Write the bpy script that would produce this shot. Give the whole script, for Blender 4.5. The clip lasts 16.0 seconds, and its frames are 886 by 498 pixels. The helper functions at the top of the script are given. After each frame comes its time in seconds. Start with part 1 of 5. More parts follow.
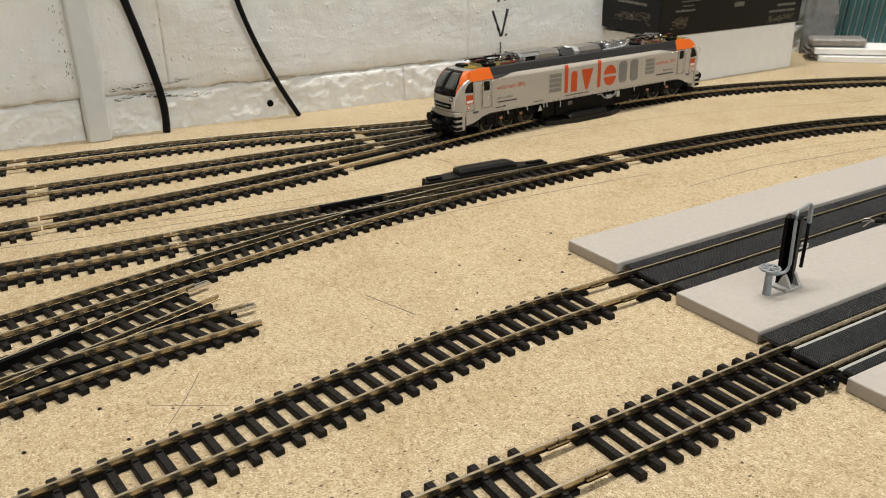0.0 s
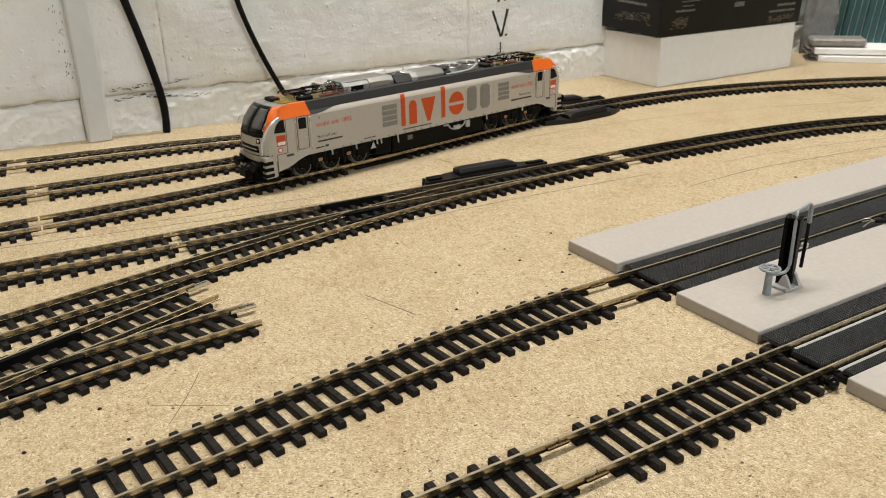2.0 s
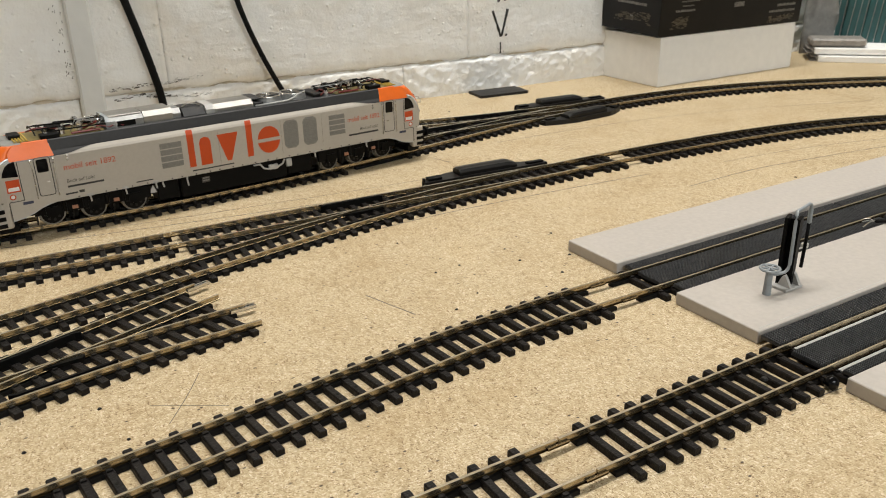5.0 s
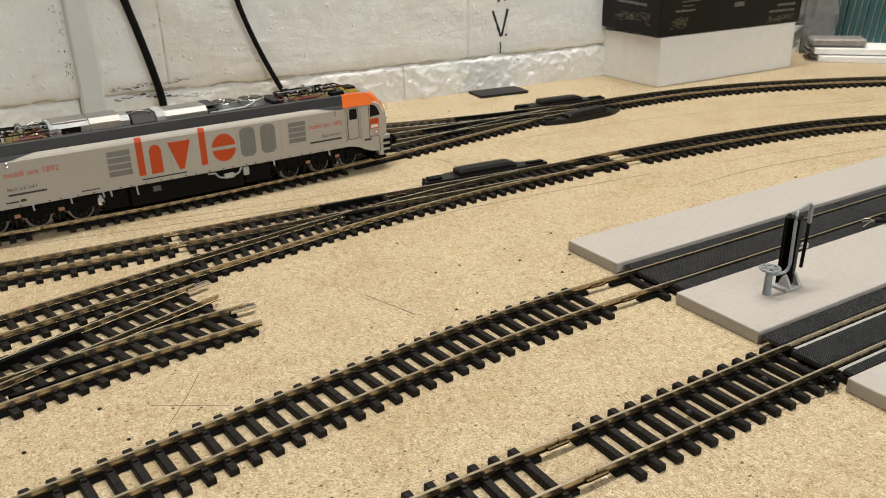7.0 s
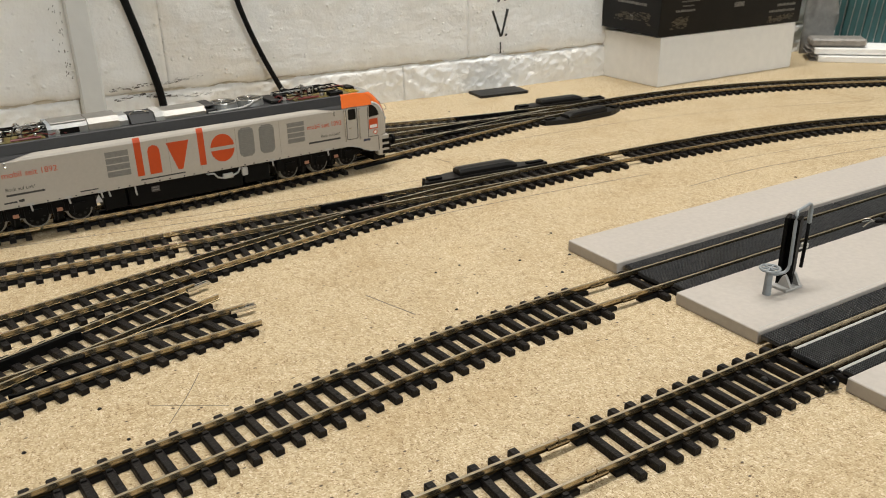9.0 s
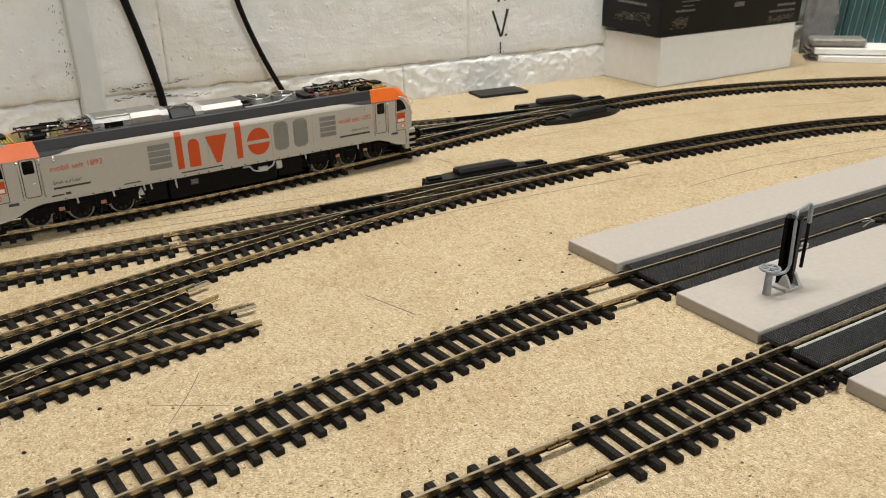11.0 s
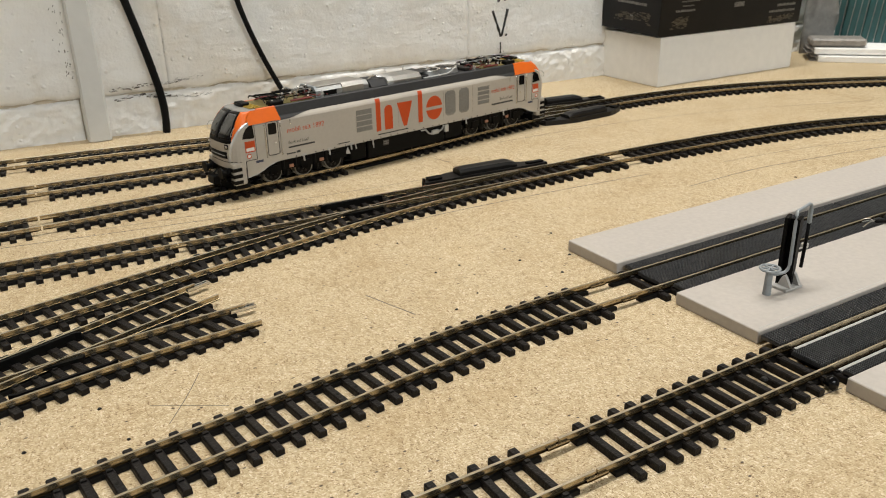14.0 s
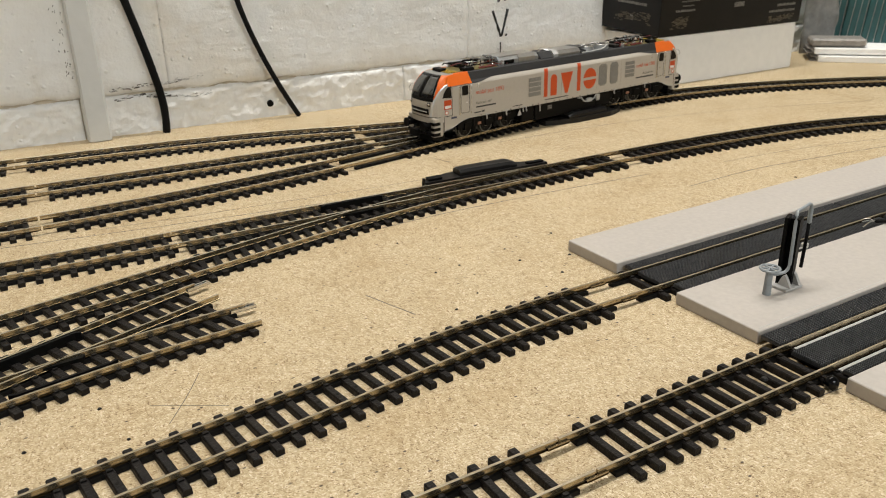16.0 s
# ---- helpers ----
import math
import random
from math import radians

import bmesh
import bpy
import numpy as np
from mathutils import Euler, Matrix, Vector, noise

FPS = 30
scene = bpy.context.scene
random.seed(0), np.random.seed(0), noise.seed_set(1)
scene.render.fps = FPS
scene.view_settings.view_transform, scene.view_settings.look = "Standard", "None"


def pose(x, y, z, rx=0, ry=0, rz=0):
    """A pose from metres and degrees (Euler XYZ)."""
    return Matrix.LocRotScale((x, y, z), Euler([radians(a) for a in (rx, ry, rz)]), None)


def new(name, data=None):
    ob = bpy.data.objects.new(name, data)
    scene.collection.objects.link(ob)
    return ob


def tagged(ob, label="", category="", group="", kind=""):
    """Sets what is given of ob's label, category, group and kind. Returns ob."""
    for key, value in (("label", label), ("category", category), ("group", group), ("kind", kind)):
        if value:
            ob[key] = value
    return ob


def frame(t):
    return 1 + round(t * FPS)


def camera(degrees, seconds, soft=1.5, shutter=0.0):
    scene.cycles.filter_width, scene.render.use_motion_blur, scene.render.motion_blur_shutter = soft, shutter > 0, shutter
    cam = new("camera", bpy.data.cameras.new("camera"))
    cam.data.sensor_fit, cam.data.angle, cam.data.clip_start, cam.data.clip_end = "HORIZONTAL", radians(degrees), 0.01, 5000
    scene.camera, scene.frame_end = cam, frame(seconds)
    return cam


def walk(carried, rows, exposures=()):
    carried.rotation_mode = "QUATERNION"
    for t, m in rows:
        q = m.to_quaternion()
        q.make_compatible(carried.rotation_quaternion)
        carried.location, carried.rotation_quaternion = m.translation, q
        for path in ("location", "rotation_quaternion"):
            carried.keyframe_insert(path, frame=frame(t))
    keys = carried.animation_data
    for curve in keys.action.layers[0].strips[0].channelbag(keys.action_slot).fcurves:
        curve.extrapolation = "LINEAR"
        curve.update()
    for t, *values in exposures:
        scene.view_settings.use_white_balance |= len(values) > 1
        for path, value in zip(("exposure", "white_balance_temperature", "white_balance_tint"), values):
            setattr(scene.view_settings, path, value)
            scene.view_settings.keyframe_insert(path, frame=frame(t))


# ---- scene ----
cam = camera(57.208, 16.0, soft=0.6)
cam.data.dof.use_dof = True
cam.data.dof.focus_distance = 0.265
cam.data.dof.aperture_fstop = 56.0
EYE = pose(0, 0, 0.1496, 67.671, 0, 0) @ pose(0, 0, 0, 0, 0, -1.288)
walk(cam, [(0, EYE), (16.0, EYE)], exposures=[(0, 0.01, 6500, 10), (16.0, 0.01, 6500, 10)])

MM = 0.001
jitter = random.Random(5)
RAIL_TOP = 4.8      # mm above the board
GAUGE = 8.7         # centre line to rail centre, mm
WALL_AT, WALL_TURN = (-0.0957, 0.6781), 26.44

# the locomotive's way: its plan line in mm, and (seconds, mm along it)
LOCO_LINE = [(-457.0, 272.0), (-421.8, 291.0), (-386.6, 310.0), (-351.5, 329.0), (-316.3, 348.1), (-281.1, 367.1), (-245.9, 386.1), (-210.8, 405.4), (-176.3, 425.5), (-142.6, 447.1), (-109.8, 470.0), (-77.8, 494.0), (-46.8, 519.2), (-16.2, 545.0), (14.1, 571.1), (44.5, 597.2), (75.5, 622.4), (108.0, 645.7), (142.0, 666.8), (177.2, 685.8), (213.7, 702.0), (251.6, 714.9), (290.4, 724.4), (329.9, 730.8), (369.7, 734.7), (409.7, 736.4), (449.7, 735.8), (489.6, 733.2), (529.3, 728.5), (568.8, 722.4)]
RUN = [(0, 676.9), (0.5, 638.3), (1, 600.3), (1.5, 562.0), (2, 523.4), (2.5, 486.6), (3, 456.1), (3.5, 430.4), (4, 409.0), (6.5, 359.4), (7, 356.8), (7.5, 356.0), (8, 356.0), (9, 356.0), (11.5, 386.0), (12, 401.2), (12.5, 419.6), (13, 443.4), (13.5, 470.6), (14, 504.0), (14.5, 542.0), (15, 581.0), (15.5, 618.4), (16, 655.2)]

# ---- light: the hobby room's unseen ceiling lamp and an added fill, white walls round it ----
world = bpy.data.worlds.new("room_air")
world.use_nodes = True
world.node_tree.nodes["Background"].inputs[0].default_value = (1.0, 0.97, 0.93, 1)
world.node_tree.nodes["Background"].inputs[1].default_value = 0.05
scene.world = world


def unseen_lamp(x, y, watts, long, wide, turn, colour):
    data = bpy.data.lights.new("unseen_lamp", "AREA")
    data.shape, data.size, data.size_y, data.energy, data.color = "RECTANGLE", long, wide, watts, colour
    ob = new("unseen_lamp_light", data)
    ob.matrix_world = pose(x, y, 1.37, 0, 0, turn)
    return ob


unseen_lamp(0.12, 0.68, 22.5, 1.2, 0.12, 26, (1.0, 0.985, 0.945))
# cooler fill added behind the camera, to brighten the wall and loco sides
unseen_lamp(0.95, -1.35, 35.0, 1.2, 0.12, 26, (0.945, 0.99, 1.0))


# ---- materials ----
def nodes_of(name):
    m = bpy.data.materials.new(name)
    m.use_nodes = True
    return m, m.node_tree.nodes, m.node_tree.links, m.node_tree.nodes["Principled BSDF"]


def ramp(n, stops):
    r = n.new("ShaderNodeValToRGB")
    el = r.color_ramp.elements
    while len(el) < len(stops):
        el.new(0.5)
    for e, (pos, col) in zip(el, stops):
        e.position, e.color = pos, (*col, 1)
    return r


def coords(n, l, scale=(1, 1, 1), turn=(0, 0, 0), space="Object"):
    tc, mp = n.new("ShaderNodeTexCoord"), n.new("ShaderNodeMapping")
    mp.inputs["Scale"].default_value = scale
    mp.inputs["Rotation"].default_value = turn
    l.new(tc.outputs[space], mp.inputs["Vector"])
    return mp.outputs["Vector"]


def noise_tex(n, l, vec, scale, detail=3, rough=0.55):
    t = n.new("ShaderNodeTexNoise")
    t.inputs["Scale"].default_value, t.inputs["Detail"].default_value, t.inputs["Roughness"].default_value = scale, detail, rough
    l.new(vec, t.inputs["Vector"])
    return t


def mixed(n, l, fac, a, b, kind="MIX"):
    m = n.new("ShaderNodeMix")
    m.data_type, m.blend_type = "RGBA", kind
    for socket, v in ((m.inputs["Factor"], fac), (m.inputs["A"], a), (m.inputs["B"], b)):
        if isinstance(v, (int, float)):
            socket.default_value = v
        elif isinstance(v, tuple):
            socket.default_value = (*v, 1)
        else:
            l.new(v, socket)
    return m.outputs["Result"]


def bumped(n, l, bsdf, height, strength, distance):
    b = n.new("ShaderNodeBump")
    b.inputs["Strength"].default_value, b.inputs["Distance"].default_value = strength, distance
    l.new(height, b.inputs["Height"])
    l.new(b.outputs["Normal"], bsdf.inputs["Normal"])


def plain(name, colour, rough=0.5, metal=0.0, vary=0.12, scale=300.0, bump=0.0, coat=0.0, spec=0.5):
    """Colour with grain at two sizes, uneven gloss and fine relief."""
    m, n, l, b = nodes_of(name)
    v = coords(n, l)
    fine, broad = noise_tex(n, l, v, scale, 4), noise_tex(n, l, v, scale * 0.09, 3)
    dark, light = tuple(c * (1 - vary) for c in colour), tuple(min(1, c * (1 + vary)) for c in colour)
    r1, r2 = ramp(n, ((0.3, dark), (0.7, light))), ramp(n, ((0.3, (1 - vary,) * 3), (0.7, (1, 1, 1))))
    l.new(fine.outputs["Fac"], r1.inputs["Fac"])
    l.new(broad.outputs["Fac"], r2.inputs["Fac"])
    l.new(mixed(n, l, 1.0, r1.outputs["Color"], r2.outputs["Color"], "MULTIPLY"), b.inputs["Base Color"])
    rr = ramp(n, ((0.3, (max(0, rough - 0.07),) * 3), (0.7, (min(1, rough + 0.07),) * 3)))
    l.new(broad.outputs["Fac"], rr.inputs["Fac"])
    l.new(rr.outputs["Color"], b.inputs["Roughness"])
    b.inputs["Metallic"].default_value = metal
    b.inputs["Coat Weight"].default_value = coat
    b.inputs["Specular IOR Level"].default_value = spec
    if bump:
        bumped(n, l, b, fine.outputs["Fac"], 0.5, bump)
    return m


def chipboard():
    """Pressed wood chips of three directions and sizes, with dark bark specks and yellow-brown stains."""
    m, n, l, b = nodes_of("raw_chipboard")
    colour, height = None, None
    for k, (turn, sx, sy) in enumerate(((0.4, 800, 1900), (1.5, 820, 2100), (2.6, 1700, 680), (0.9, 1900, 3000))):
        v = coords(n, l, (sx, sy, 500), (0, 0, turn))
        wob = noise_tex(n, l, v, 0.8, 1)
        vv = mixed(n, l, 0.25, v, wob.outputs["Color"], "ADD")
        vo = n.new("ShaderNodeTexVoronoi")
        vo.inputs["Scale"].default_value = 1.0
        l.new(vv, vo.inputs["Vector"])
        sep = n.new("ShaderNodeSeparateColor")
        l.new(vo.outputs["Color"], sep.inputs["Color"])
        r = ramp(n, ((0.0, (0.20, 0.13, 0.062)), (0.11, (0.36, 0.262, 0.145)), (0.5, (0.475, 0.375, 0.228)), (0.86, (0.565, 0.465, 0.305)), (1.0, (0.68, 0.59, 0.44))))
        l.new(sep.outputs["Red"], r.inputs["Fac"])
        if colour is None:
            colour, height = r.outputs["Color"], sep.outputs["Green"]
        else:
            pick = ramp(n, ((0.50, (0, 0, 0)), (0.56, (1, 1, 1))))
            l.new(sep.outputs["Blue"], pick.inputs["Fac"])
            colour = mixed(n, l, pick.outputs["Color"], colour, r.outputs["Color"])
    # dark specks
    v = coords(n, l, (330, 520, 400), (0, 0, 0.7))
    sp = n.new("ShaderNodeTexVoronoi")
    sp.inputs["Scale"].default_value = 0.85
    l.new(v, sp.inputs["Vector"])
    sepc = n.new("ShaderNodeSeparateColor")
    l.new(sp.outputs["Color"], sepc.inputs["Color"])
    near_mid = ramp(n, ((0.11, (1, 1, 1)), (0.22, (0, 0, 0))))
    l.new(sp.outputs["Distance"], near_mid.inputs["Fac"])
    few = ramp(n, ((0.90, (0, 0, 0)), (0.93, (1, 1, 1))))
    l.new(sepc.outputs["Red"], few.inputs["Fac"])
    speck = mixed(n, l, 1.0, near_mid.outputs["Color"], few.outputs["Color"], "MULTIPLY")
    colour = mixed(n, l, speck, colour, (0.06, 0.038, 0.024))
    # broad stains
    v = coords(n, l, (1, 1, 1))
    st = noise_tex(n, l, v, 26, 4)
    sr = ramp(n, ((0.30, (0.90, 0.86, 0.80)), (0.55, (1, 1, 1)), (0.8, (1.0, 0.97, 0.92))))
    l.new(st.outputs["Fac"], sr.inputs["Fac"])
    colour = mixed(n, l, 1.0, colour, sr.outputs["Color"], "MULTIPLY")
    st2 = noise_tex(n, l, v, 260, 3)
    sr2 = ramp(n, ((0.28, (0.80, 0.76, 0.70)), (0.5, (1, 1, 1))))
    l.new(st2.outputs["Fac"], sr2.inputs["Fac"])
    colour = mixed(n, l, 0.8, colour, sr2.outputs["Color"], "MULTIPLY")
    l.new(colour, b.inputs["Base Color"])
    b.inputs["Roughness"].default_value = 0.62
    b.inputs["Specular IOR Level"].default_value = 0.35
    bumped(n, l, b, height, 0.5, 0.0004)
    return m


def wall_paint():
    """White limewash over rough masonry, grey and ochre where damp and dirt show through."""
    m, n, l, b = nodes_of("white_wall_paint")
    v = coords(n, l)
    broad, mid, fine = noise_tex(n, l, v, 9, 4), noise_tex(n, l, v, 45, 5), noise_tex(n, l, v, 330, 4)
    r = ramp(n, ((0.25, (0.70, 0.63, 0.52)), (0.42, (0.79, 0.77, 0.73)), (0.6, (0.81, 0.81, 0.80)), (0.8, (0.83, 0.83, 0.82))))
    l.new(broad.outputs["Fac"], r.inputs["Fac"])
    r2 = ramp(n, ((0.25, (0.84, 0.81, 0.76)), (0.42, (1, 1, 1))))
    l.new(mid.outputs["Fac"], r2.inputs["Fac"])
    l.new(mixed(n, l, 0.8, r.outputs["Color"], r2.outputs["Color"], "MULTIPLY"), b.inputs["Base Color"])
    b.inputs["Roughness"].default_value = 0.72
    brush = noise_tex(n, l, coords(n, l, (0.55, 1, 1.5)), 120, 4)
    dab = noise_tex(n, l, v, 75, 4, 0.6)
    cell = n.new("ShaderNodeTexVoronoi")
    cell.inputs["Scale"].default_value = 230
    l.new(mixed(n, l, 0.0016, v, noise_tex(n, l, v, 220, 2).outputs["Color"], "ADD"), cell.inputs["Vector"])
    dome = ramp(n, ((0.0, (1, 1, 1)), (0.34, (0, 0, 0))))
    l.new(cell.outputs["Distance"], dome.inputs["Fac"])
    tint = n.new("ShaderNodeSeparateColor")
    l.new(cell.outputs["Color"], tint.inputs["Color"])
    some = ramp(n, ((0.66, (0, 0, 0)), (0.95, (1, 1, 1))))
    l.new(tint.outputs["Red"], some.inputs["Fac"])
    pimple = mixed(n, l, 1.0, dome.outputs["Color"], some.outputs["Color"], "MULTIPLY")
    coarse = mixed(n, l, 0.25, mixed(n, l, 0.6, brush.outputs["Fac"], dab.outputs["Fac"]), noise_tex(n, l, v, 420, 3).outputs["Fac"], "ADD")
    bumped(n, l, b, mixed(n, l, 0.55, coarse, pimple, "ADD"), 0.6, 0.0027)
    return m


def rail_metal():
    """Nickel silver, dull brown on the flanks and worn bright along the head."""
    m, n, l, b = nodes_of("nickel_silver_rail")
    v = coords(n, l)
    sep = n.new("ShaderNodeSeparateXYZ")
    l.new(v, sep.inputs["Vector"])
    t = noise_tex(n, l, v, 220, 4)
    side = ramp(n, ((0.3, (0.36, 0.29, 0.185)), (0.7, (0.58, 0.49, 0.345))))
    top = ramp(n, ((0.3, (0.56, 0.50, 0.39)), (0.7, (0.76, 0.69, 0.56))))
    l.new(t.outputs["Fac"], side.inputs["Fac"])
    l.new(t.outputs["Fac"], top.inputs["Fac"])
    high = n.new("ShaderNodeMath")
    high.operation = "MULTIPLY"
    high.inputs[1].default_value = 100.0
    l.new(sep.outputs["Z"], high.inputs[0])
    up = ramp(n, ((0.467, (0, 0, 0)), (0.477, (1, 1, 1))))
    l.new(high.outputs["Value"], up.inputs["Fac"])
    # foot darkened in colour by height, to keep lamp glare off it
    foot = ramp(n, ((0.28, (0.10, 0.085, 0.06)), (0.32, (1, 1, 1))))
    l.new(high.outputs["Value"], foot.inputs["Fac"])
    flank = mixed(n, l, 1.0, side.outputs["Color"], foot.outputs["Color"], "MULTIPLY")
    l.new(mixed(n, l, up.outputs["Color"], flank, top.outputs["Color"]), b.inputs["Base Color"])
    b.inputs["Metallic"].default_value = 0.95
    b.inputs["Roughness"].default_value = 0.27
    bumped(n, l, b, t.outputs["Fac"], 0.15, 0.0002)
    return m


def sleeper_plastic():
    """Black-brown moulded plastic with wood grain; each sleeper a little different."""
    m, n, l, b = nodes_of("moulded_sleeper_plastic")
    info = n.new("ShaderNodeObjectInfo")
    v = coords(n, l, (150, 2200, 600))
    t, d = noise_tex(n, l, v, 1, 3), noise_tex(n, l, coords(n, l), 900, 3)
    r = ramp(n, ((0.3, (0.0042, 0.0034, 0.0030)), (0.75, (0.014, 0.0112, 0.0096))))
    l.new(t.outputs["Fac"], r.inputs["Fac"])
    dust = ramp(n, ((0.62, (0, 0, 0)), (0.80, (0.6, 0.6, 0.6))))
    l.new(d.outputs["Fac"], dust.inputs["Fac"])
    c1 = mixed(n, l, dust.outputs["Color"], r.outputs["Color"], (0.045, 0.038, 0.030))
    tone = ramp(n, ((0.0, (0.75, 0.75, 0.78)), (1.0, (1.25, 1.2, 1.15))))
    l.new(info.outputs["Random"], tone.inputs["Fac"])
    l.new(mixed(n, l, 1.0, c1, tone.outputs["Color"], "MULTIPLY"), b.inputs["Base Color"])
    b.inputs["Roughness"].default_value = 0.5
    b.inputs["Specular IOR Level"].default_value = 0.17
    bumped(n, l, b, mixed(n, l, 0.55, t.outputs["Fac"], d.outputs["Fac"]), 0.9, 0.0006)
    return m


def ribbed_panel():
    m, n, l, b = nodes_of("ribbed_dark_plastic")
    t, d = noise_tex(n, l, coords(n, l), 500, 4), noise_tex(n, l, coords(n, l), 60, 3)
    r = ramp(n, ((0.3, (0.020, 0.020, 0.022)), (0.7, (0.050, 0.050, 0.053))))
    l.new(t.outputs["Fac"], r.inputs["Fac"])
    dust = ramp(n, ((0.4, (0, 0, 0)), (0.75, (0.4, 0.4, 0.4))))
    l.new(d.outputs["Fac"], dust.inputs["Fac"])
    l.new(mixed(n, l, dust.outputs["Color"], r.outputs["Color"], (0.075, 0.072, 0.068)), b.inputs["Base Color"])
    b.inputs["Roughness"].default_value = 0.55
    w = n.new("ShaderNodeTexWave")
    w.inputs["Scale"].default_value = 330
    l.new(coords(n, l, (1, 1, 1), (0, 0, radians(-30.6))), w.inputs["Vector"])
    bumped(n, l, b, w.outputs["Fac"], 1.0, 0.0005)
    return m


CHIP, PAINT, RAIL, SLEEPER, RIBBED = chipboard(), wall_paint(), rail_metal(), sleeper_plastic(), ribbed_panel()
WEB = plain("black_web_plastic", (0.006, 0.0055, 0.005), 0.6, vary=0.3, spec=0.12)
BLACK = plain("black_plastic", (0.0025, 0.0024, 0.0024), 0.5, vary=0.3, scale=400, bump=0.0001, spec=0.12)
MOTOR = plain("charcoal_moulded_plastic", (0.0085, 0.0078, 0.0072), 0.45, vary=0.25, scale=300, bump=0.0002, spec=0.3)
PLATFORM = plain("grey_platform_card", (0.415, 0.378, 0.34), 0.7, vary=0.05, scale=420, bump=0.0001)
CAST = plain("grey_cast_plastic", (0.27, 0.29, 0.30), 0.45, vary=0.1)
CASTLIGHT = plain("pale_grey_cast_plastic", (0.42, 0.41, 0.39), 0.5, vary=0.1)
BEIGE = plain("loco_beige_grey_paint", (0.43, 0.39, 0.335), 0.42, vary=0.03, scale=500, coat=0.15)
ROOFGREY = plain("loco_roof_grey_paint", (0.034, 0.033, 0.033), 0.55, vary=0.08, scale=500, spec=0.25)
ORANGE = plain("loco_orange_paint", (0.70, 0.125, 0.007), 0.36, vary=0.04, scale=500, coat=0.2)
LOGO = plain("loco_red_orange_print", (0.52, 0.060, 0.0045), 0.45, vary=0.03, scale=500)
STRIPE = plain("loco_silver_paint", (0.74, 0.75, 0.76), 0.25, metal=0.45, vary=0.04, scale=500)
SEAM = plain("loco_seam_line_ink", (0.05, 0.042, 0.036), 0.6, vary=0.05)
LOUVRE = plain("loco_louvre_grey", (0.23, 0.215, 0.19), 0.5, vary=0.08, scale=600)
GLASS = plain("dark_tinted_glass", (0.004, 0.004, 0.0045), 0.08, vary=0.2, spec=0.18)
STEEL = plain("bright_steel", (0.72, 0.71, 0.69), 0.22, metal=1.0, vary=0.1, scale=400)
TINTED = plain("silver_roof_box_paint", (0.36, 0.345, 0.32), 0.4, metal=0.8, vary=0.08, scale=300)
CABTOP = plain("loco_cab_roof_paint", (0.24, 0.235, 0.22), 0.4, vary=0.06, scale=400)
WHEEL = plain("dark_steel_tyre", (0.20, 0.195, 0.185), 0.35, metal=0.7, vary=0.15, scale=400)
DULL = plain("dull_grey_metal", (0.33, 0.33, 0.32), 0.4, metal=0.5, vary=0.15, scale=400)
REDCABLE = plain("red_insulator_paint", (0.17, 0.028, 0.024), 0.4, vary=0.15)
YELLOW = plain("yellow_tread_paint", (0.50, 0.34, 0.04), 0.5, vary=0.15)
SCREEN = plain("grey_cab_interior_glass", (0.085, 0.085, 0.08), 0.12, vary=0.4, scale=120)
OLIVE = plain("olive_roof_deck", (0.20, 0.155, 0.045), 0.5, vary=0.25, scale=300)
WHITEINK = plain("white_print", (0.75, 0.73, 0.70), 0.5, vary=0.05)
BLACKINK = plain("black_print", (0.03, 0.028, 0.026), 0.5, vary=0.1)
MARKER = plain("black_marker_ink", (0.012, 0.012, 0.013), 0.5, vary=0.2)
CARD = plain("white_carton", (0.82, 0.805, 0.775), 0.6, vary=0.03, scale=120, bump=0.0001)
BLACKCARD = plain("black_glossy_carton", (0.0065, 0.0055, 0.005), 0.45, vary=0.3, scale=40, spec=0.25)
BRONZE = plain("bronze_print", (0.095, 0.072, 0.045), 0.45, vary=0.5, scale=160)
GREYINK = plain("grey_print", (0.20, 0.185, 0.165), 0.5, vary=0.3, scale=500)
DUCT = plain("white_cable_duct_plastic", (0.62, 0.62, 0.60), 0.5, vary=0.03, scale=120)
CABLE = plain("black_cable_rubber", (0.004, 0.004, 0.0042), 0.5, vary=0.2, spec=0.15)
PENCIL = plain("pencil_line", (0.15, 0.12, 0.09), 0.6, vary=0.4, scale=900)
TEAL = plain("teal_binder_card", (0.020, 0.085, 0.085), 0.4, vary=0.2, scale=150)
FILM = plain("grey_plastic_film", (0.42, 0.42, 0.41), 0.3, vary=0.2, scale=120, bump=0.001)
SLEEVE = plain("brown_grey_sleeve", (0.27, 0.245, 0.215), 0.4, vary=0.2, scale=200)
WOODROOM = plain("grey_floor_screed", (0.25, 0.24, 0.22), 0.8, vary=0.15, scale=20)
ROOMWHITE = plain("grey_white_room_paint", (0.52, 0.51, 0.48), 0.8, vary=0.05, scale=15)
SOLDER = plain("solder_grey_tape", (0.62, 0.60, 0.56), 0.35, metal=0.5, vary=0.15)


# ---- building helpers (mm in, metres out) ----
def part(name, bm, material, parent=None, label="", smooth=False):
    mesh = bpy.data.meshes.new(name)
    bm.to_mesh(mesh)
    bm.free()
    mesh.materials.append(material)
    if smooth:
        mesh.shade_smooth()
    ob = new(name, mesh)
    ob.parent = parent
    if label:
        ob["label"] = label
    return ob


def thing(name, label, category, m=None, group="", kind=""):
    ob = new(name)
    ob.empty_display_size = 0.01
    ob.matrix_world = m or Matrix()
    return tagged(ob, label, category, group, kind)


